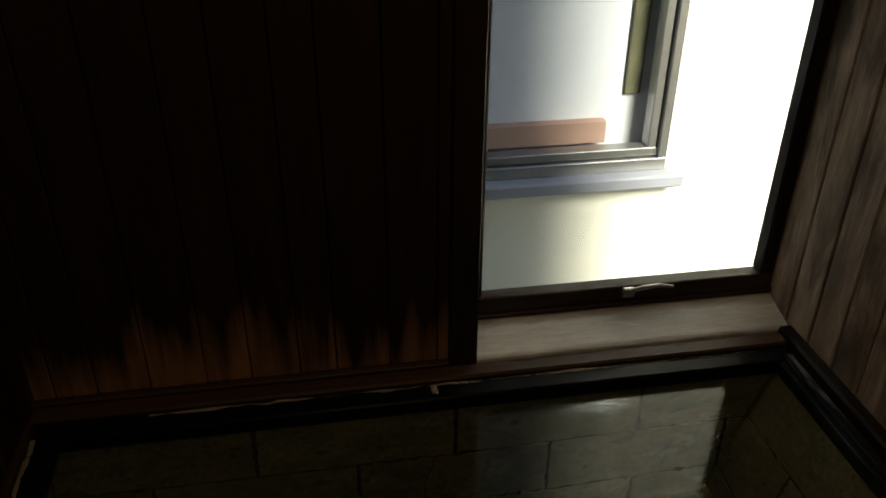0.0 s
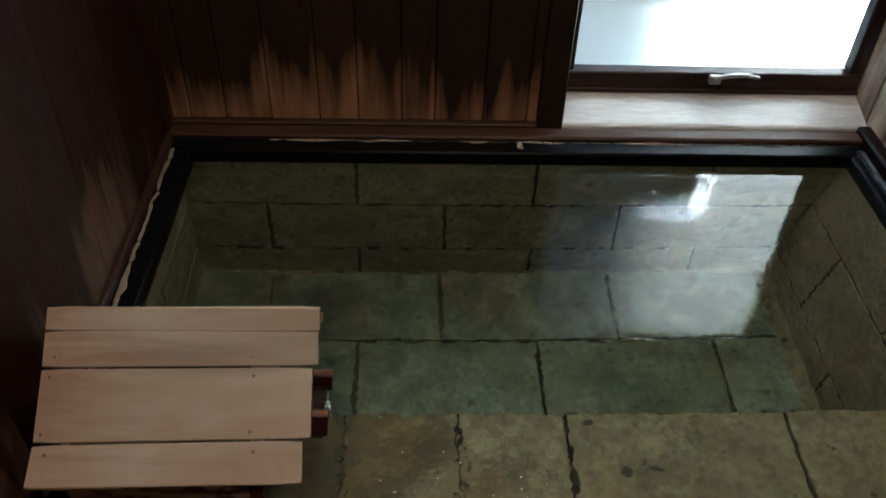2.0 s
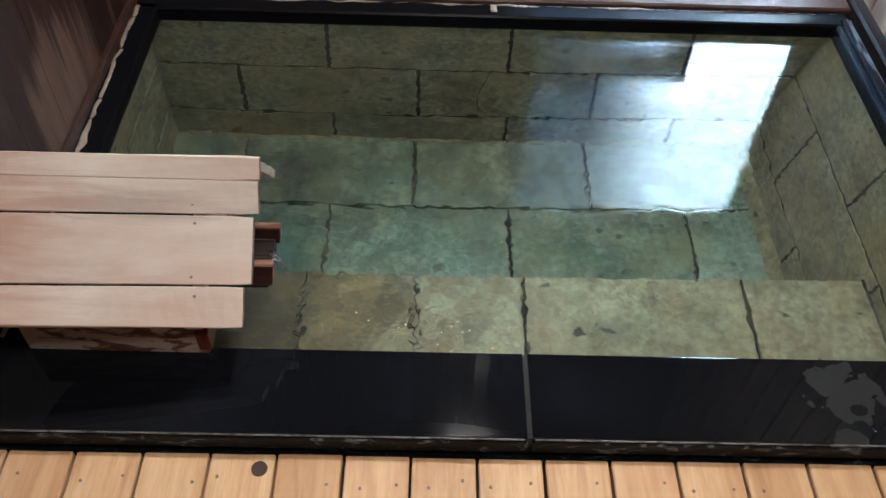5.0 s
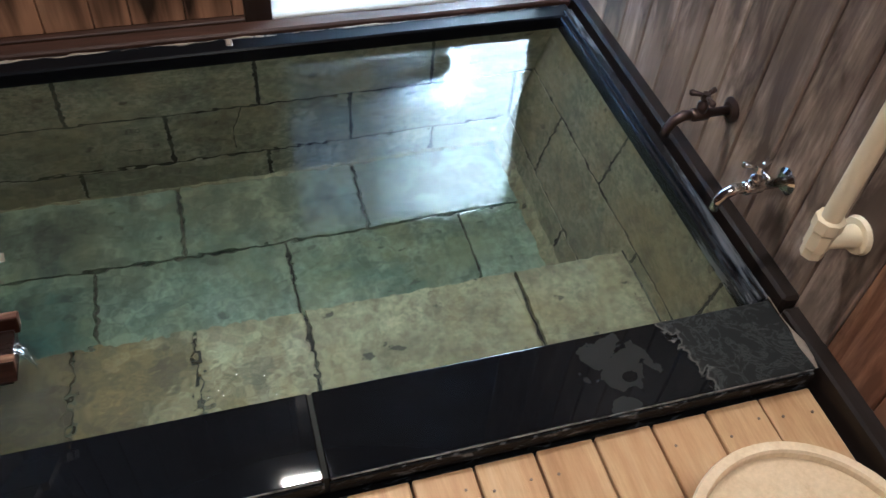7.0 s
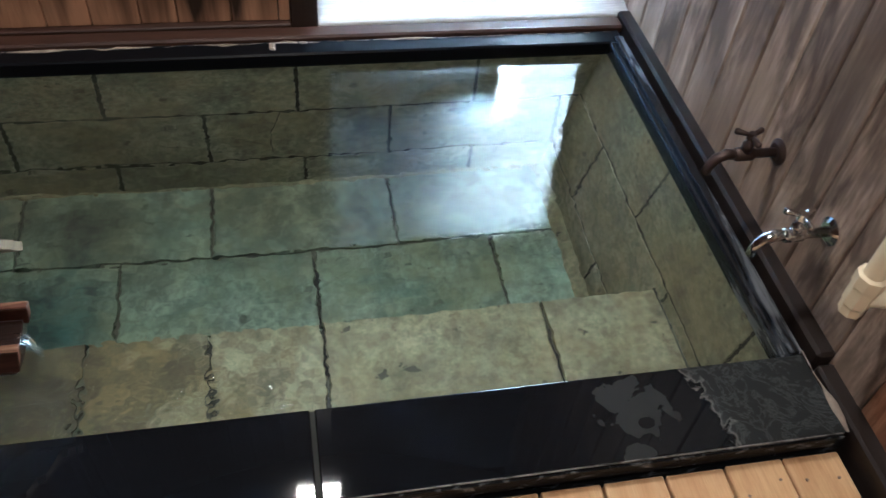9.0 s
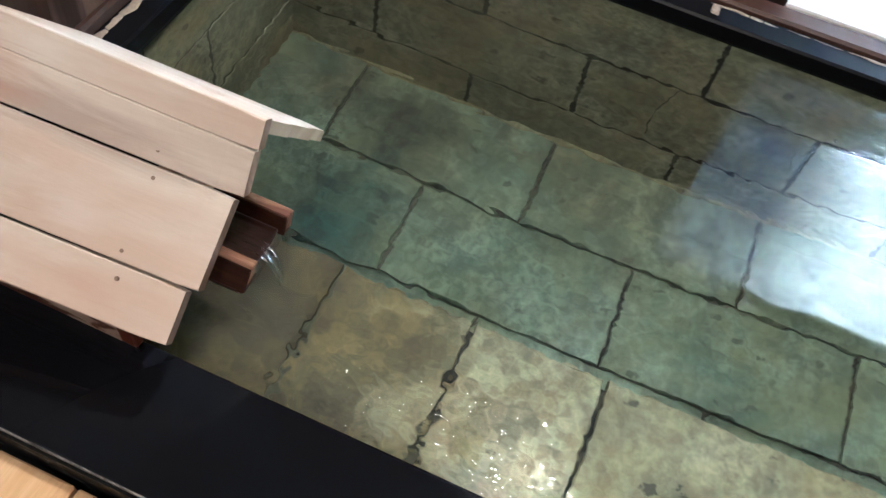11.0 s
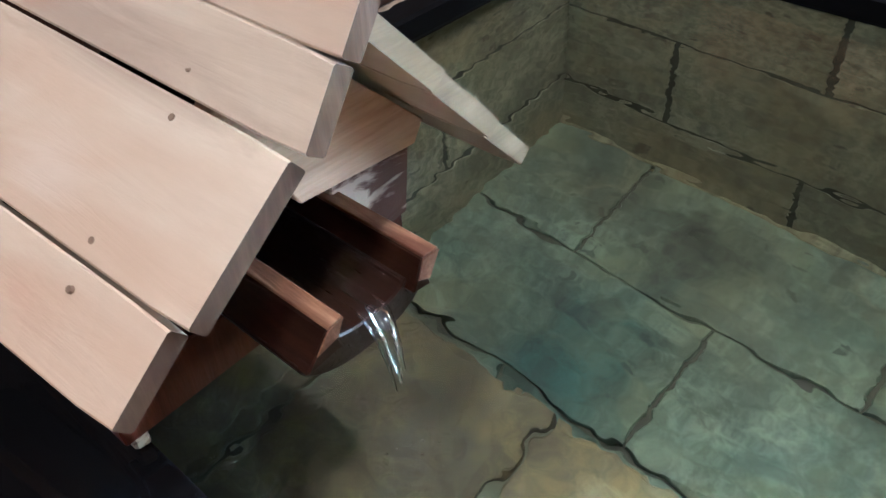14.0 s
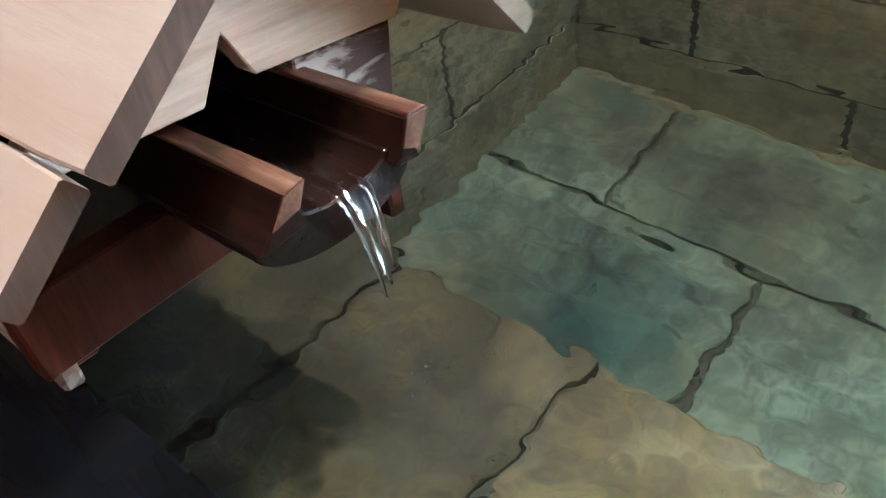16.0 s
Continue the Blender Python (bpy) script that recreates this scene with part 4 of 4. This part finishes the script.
def strand(k):
    """A ribbed tongue of falling water that narrows as it falls."""
    drop, wide, deep, y0 = ((0.050, 0.0065, 0.0025, 0.276), (0.056, 0.003, 0.0018, 0.267), (0.042, 0.0026, 0.0018, 0.284))[k]
    bm, rings, n, seg = bmesh.new(), [], 26, 28
    for s in range(n + 1):
        f = s / n
        c = Vector((-0.414 + 0.022 * math.sqrt(f) + 0.004 * f, y0 + (0.277 - y0) * 0.5 * f - 0.003 * f, 0.0805 - drop * f ** 1.7))
        narrow = ((1 - f) ** 0.75 * 0.85 + 0.1) * (0.35 + 0.65 * min(1.0, 6 * f))
        ring = []
        for q in range(seg):
            a = 2 * math.pi * q / seg
            rib = 1 + 0.5 * noise.noise((math.cos(a) * 3.2, math.sin(a) * 3.2 + k * 5, f * 2.5))
            ring.append(bm.verts.new(c + Vector((math.cos(a) * deep * rib * (0.3 + 0.7 * narrow), math.sin(a) * wide * narrow * rib, 0))))
        rings.append(ring)
    for a, b in zip(rings, rings[1:]):
        for q in range(seg):
            bm.faces.new((a[q], a[(q + 1) % seg], b[(q + 1) % seg], b[q]))
    bm.faces.new(rings[0][::-1]), bm.faces.new(rings[-1])
    return bm


stream = empty("water_stream", -0.4, 0.285, WATER_Z, "thin clear stream of water falling from the trough", "water")
for k in range(3):
    part("strand", strand(k), STREAM, stream, smooth=True).visible_shadow = False

for k in range(7):
    a, r = random.uniform(0, 6.28), random.uniform(0.004, 0.022)
    q = random.uniform(0.0007, 0.0014)
    part("bubble", lathe([(q * math.cos(b * 0.39), q * 0.8 * math.sin(b * 0.39)) for b in range(4)] + [(q * 0.05, q * 0.8)], (-0.375 + r * math.cos(a), 0.266 + r * math.sin(a), WATER_Z), 10), STREAM, stream, smooth=True).visible_shadow = False

# ---- taps ----
def tap(name, y, z, mat, label):
    t = empty(name, XR, y, z, label, "tap", "taps on the board wall")
    part("rose", tube([(XR, y, z), (XR - 0.004, y, z), (XR - 0.010, y, z)], [0.025, 0.025, 0.016], 24), mat, t, smooth=False)
    part("body", tube([(XR - 0.006, y, z), (XR - 0.05, y, z), (XR - 0.055, y, z), (XR - 0.085, y, z), (XR - 0.09, y, z)], [0.009, 0.009, 0.013, 0.013, 0.010], 18), mat, t, smooth=True)
    part("spout", tube([(XR - 0.085, y, z), (XR - 0.105, y, z + 0.002), (XR - 0.122, y, z - 0.008), (XR - 0.13, y, z - 0.024), (XR - 0.133, y, z - 0.04)], [0.010, 0.0105, 0.010, 0.009, 0.009], 16), mat, t, smooth=True)
    part("stem", tube([(XR - 0.07, y, z + 0.008), (XR - 0.07, y, z + 0.026), (XR - 0.07, y, z + 0.028), (XR - 0.07, y, z + 0.040)], [0.011, 0.010, 0.006, 0.006], 16), mat, t, smooth=True)
    h = part("knob", tube([(XR - 0.07, y, z + 0.036), (XR - 0.07, y, z + 0.048)], [0.009, 0.007], 14), mat, t)
    for a in (0.5, 0.5 + 2 * math.pi / 3, 0.5 + 4 * math.pi / 3):
        d = Vector((math.cos(a), math.sin(a), 0))
        p = Vector((XR - 0.07, y, z + 0.043))
        part("arm", tube([p + d * 0.004, p + d * 0.018, p + d * 0.027, p + d * 0.031], [0.004, 0.005, 0.0065, 0.004], 10), mat, h, smooth=True)
    return t


tap("wall_tap", 0.474, 0.168, BRONZE, "tarnished dark brown tap on the board wall")
tap("wall_tap", 0.277, 0.164, CHROME, "bright chrome tap on the board wall")

# ---- the pipe ----
pipe = empty("water_pipe", 0.80, 0.1, 0.2, "upright cream plastic pipe on the board wall", "pipe")
PX, PY = 0.80, 0.105
part("run", tube([(PX, PY, 0.24), (PX, PY, 2.1)], [0.0155, 0.0155], 24, cap=False), PVC, pipe, smooth=True)
part("elbow", tube([(PX, PY, 0.175), (PX, PY, 0.18), (PX, PY, 0.196), (PX, PY, 0.2), (PX, PY, 0.235), (PX, PY, 0.238), (PX, PY, 0.26), (PX, PY, 0.262)], [0.012, 0.0185, 0.0185, 0.021, 0.021, 0.0235, 0.0235, 0.017], 8), PVC, pipe)
part("branch", tube([(PX, PY, 0.215), (PX + 0.03, PY - 0.004, 0.212), (PX + 0.055, PY - 0.006, 0.212), (XR, PY - 0.006, 0.212)], [0.017, 0.017, 0.019, 0.019], 18), PVC, pipe, smooth=True)
part("flange", tube([(XR - 0.010, PY - 0.006, 0.212), (XR, PY - 0.006, 0.212)], [0.030, 0.034], 24), PVC, pipe)
part("coupling", tube([(PX, PY, 0.60), (PX, PY, 0.602), (PX, PY, 0.625), (PX, PY, 0.628), (PX, PY, 0.66), (PX, PY, 0.663)], [0.016, 0.021, 0.021, 0.024, 0.024, 0.017], 8), PVC, pipe)

# ---- stool and bucket ----
stool = empty("bath_stool", 0.56, -0.33, FLOOR_Z, "low pale wooden bath stool on the deck", "stool")
part("seat", box(0.385, 0.72, -0.52, -0.222, 0.018, 0.05, 0.014, seg=3), BUCKET, stool)
for a, b in ((0.41, 0.44), (0.67, 0.70)):
    part("leg", box(a, b, -0.50, -0.245, FLOOR_Z, 0.018, 0.004), BUCKET, stool)

BC = (0.553, -0.325, 0.05)
bucket = empty("wash_bucket", *BC, "upturned round pale wooden wash bucket on the stool", "bucket")
part("tub_wall", lathe([(0.130, 0.0), (0.150, 0.0), (0.163, 0.095), (0.161, 0.10), (0.149, 0.10), (0.146, 0.096), (0.136, 0.015), (0.130, 0.015)], BC, 56), BUCKET, bucket)
part("base", lathe([(0.1445, 0.072), (0.1455, 0.086), (0.001, 0.086)], BC, 56), BUCKET, bucket)
part("hoop", lathe([(0.1545, 0.04), (0.157, 0.04), (0.159, 0.055), (0.1565, 0.055)], BC, 56), BRONZE, bucket, "dark metal hoop")

# ---- left: post and door track ----
tagged(obj("corner_post", box(XL - 0.05, XL + 0.012, -0.06, -0.005, FLOOR_Z - 0.03, TOP, 0.006), LEFT), "worn wooden post between wall and doorway", "post", kind="structure")
door = empty("door_1", XL - 0.03, -0.5, FLOOR_Z, "grey aluminium sliding door track and sill", "door", kind="structure")
part("track", box(XL - 0.12, XL - 0.012, YF, -0.06, -0.14, -0.012, 0.004), ALU, door)
part("track_rib", box(XL - 0.05, XL - 0.044, YF, -0.06, -0.012, 0.004, 0.001), ALU, door)
part("door_leaf", box(XL - 0.10, XL - 0.07, YF, -0.075, -0.01, 2.0, 0.004), ALU, door)

# ---- lamps ----
lamp = empty("wall_lamp", 0.02, 1.15, 2.05, "small lit wall lamp above the bath", "lamp")
part("bracket", box(-0.02, 0.06, 1.03, 1.195, 2.05, 2.09, 0.006), PLASTER, lamp)
part("housing", box(-0.075, 0.115, 0.94, 1.06, 2.03, 2.10, 0.012), PLASTER, lamp)
part("diffuser", box(-0.065, 0.105, 0.95, 1.05, 2.014, 2.03, 0.004), glow("lamp_glow", (1.0, 0.75, 0.48), 1.5), lamp)
lamp = empty("ceiling_lamp", 0.0, -0.75, TOP, "plain lit ceiling lamp over the deck", "lamp")
part("shade", lathe([(0.20, 0.0), (0.20, -0.04), (0.17, -0.062), (0.001, -0.066)], (0.0, -0.75, TOP)), glow("ceiling_glow", (1.0, 0.75, 0.48), 0.5), lamp)
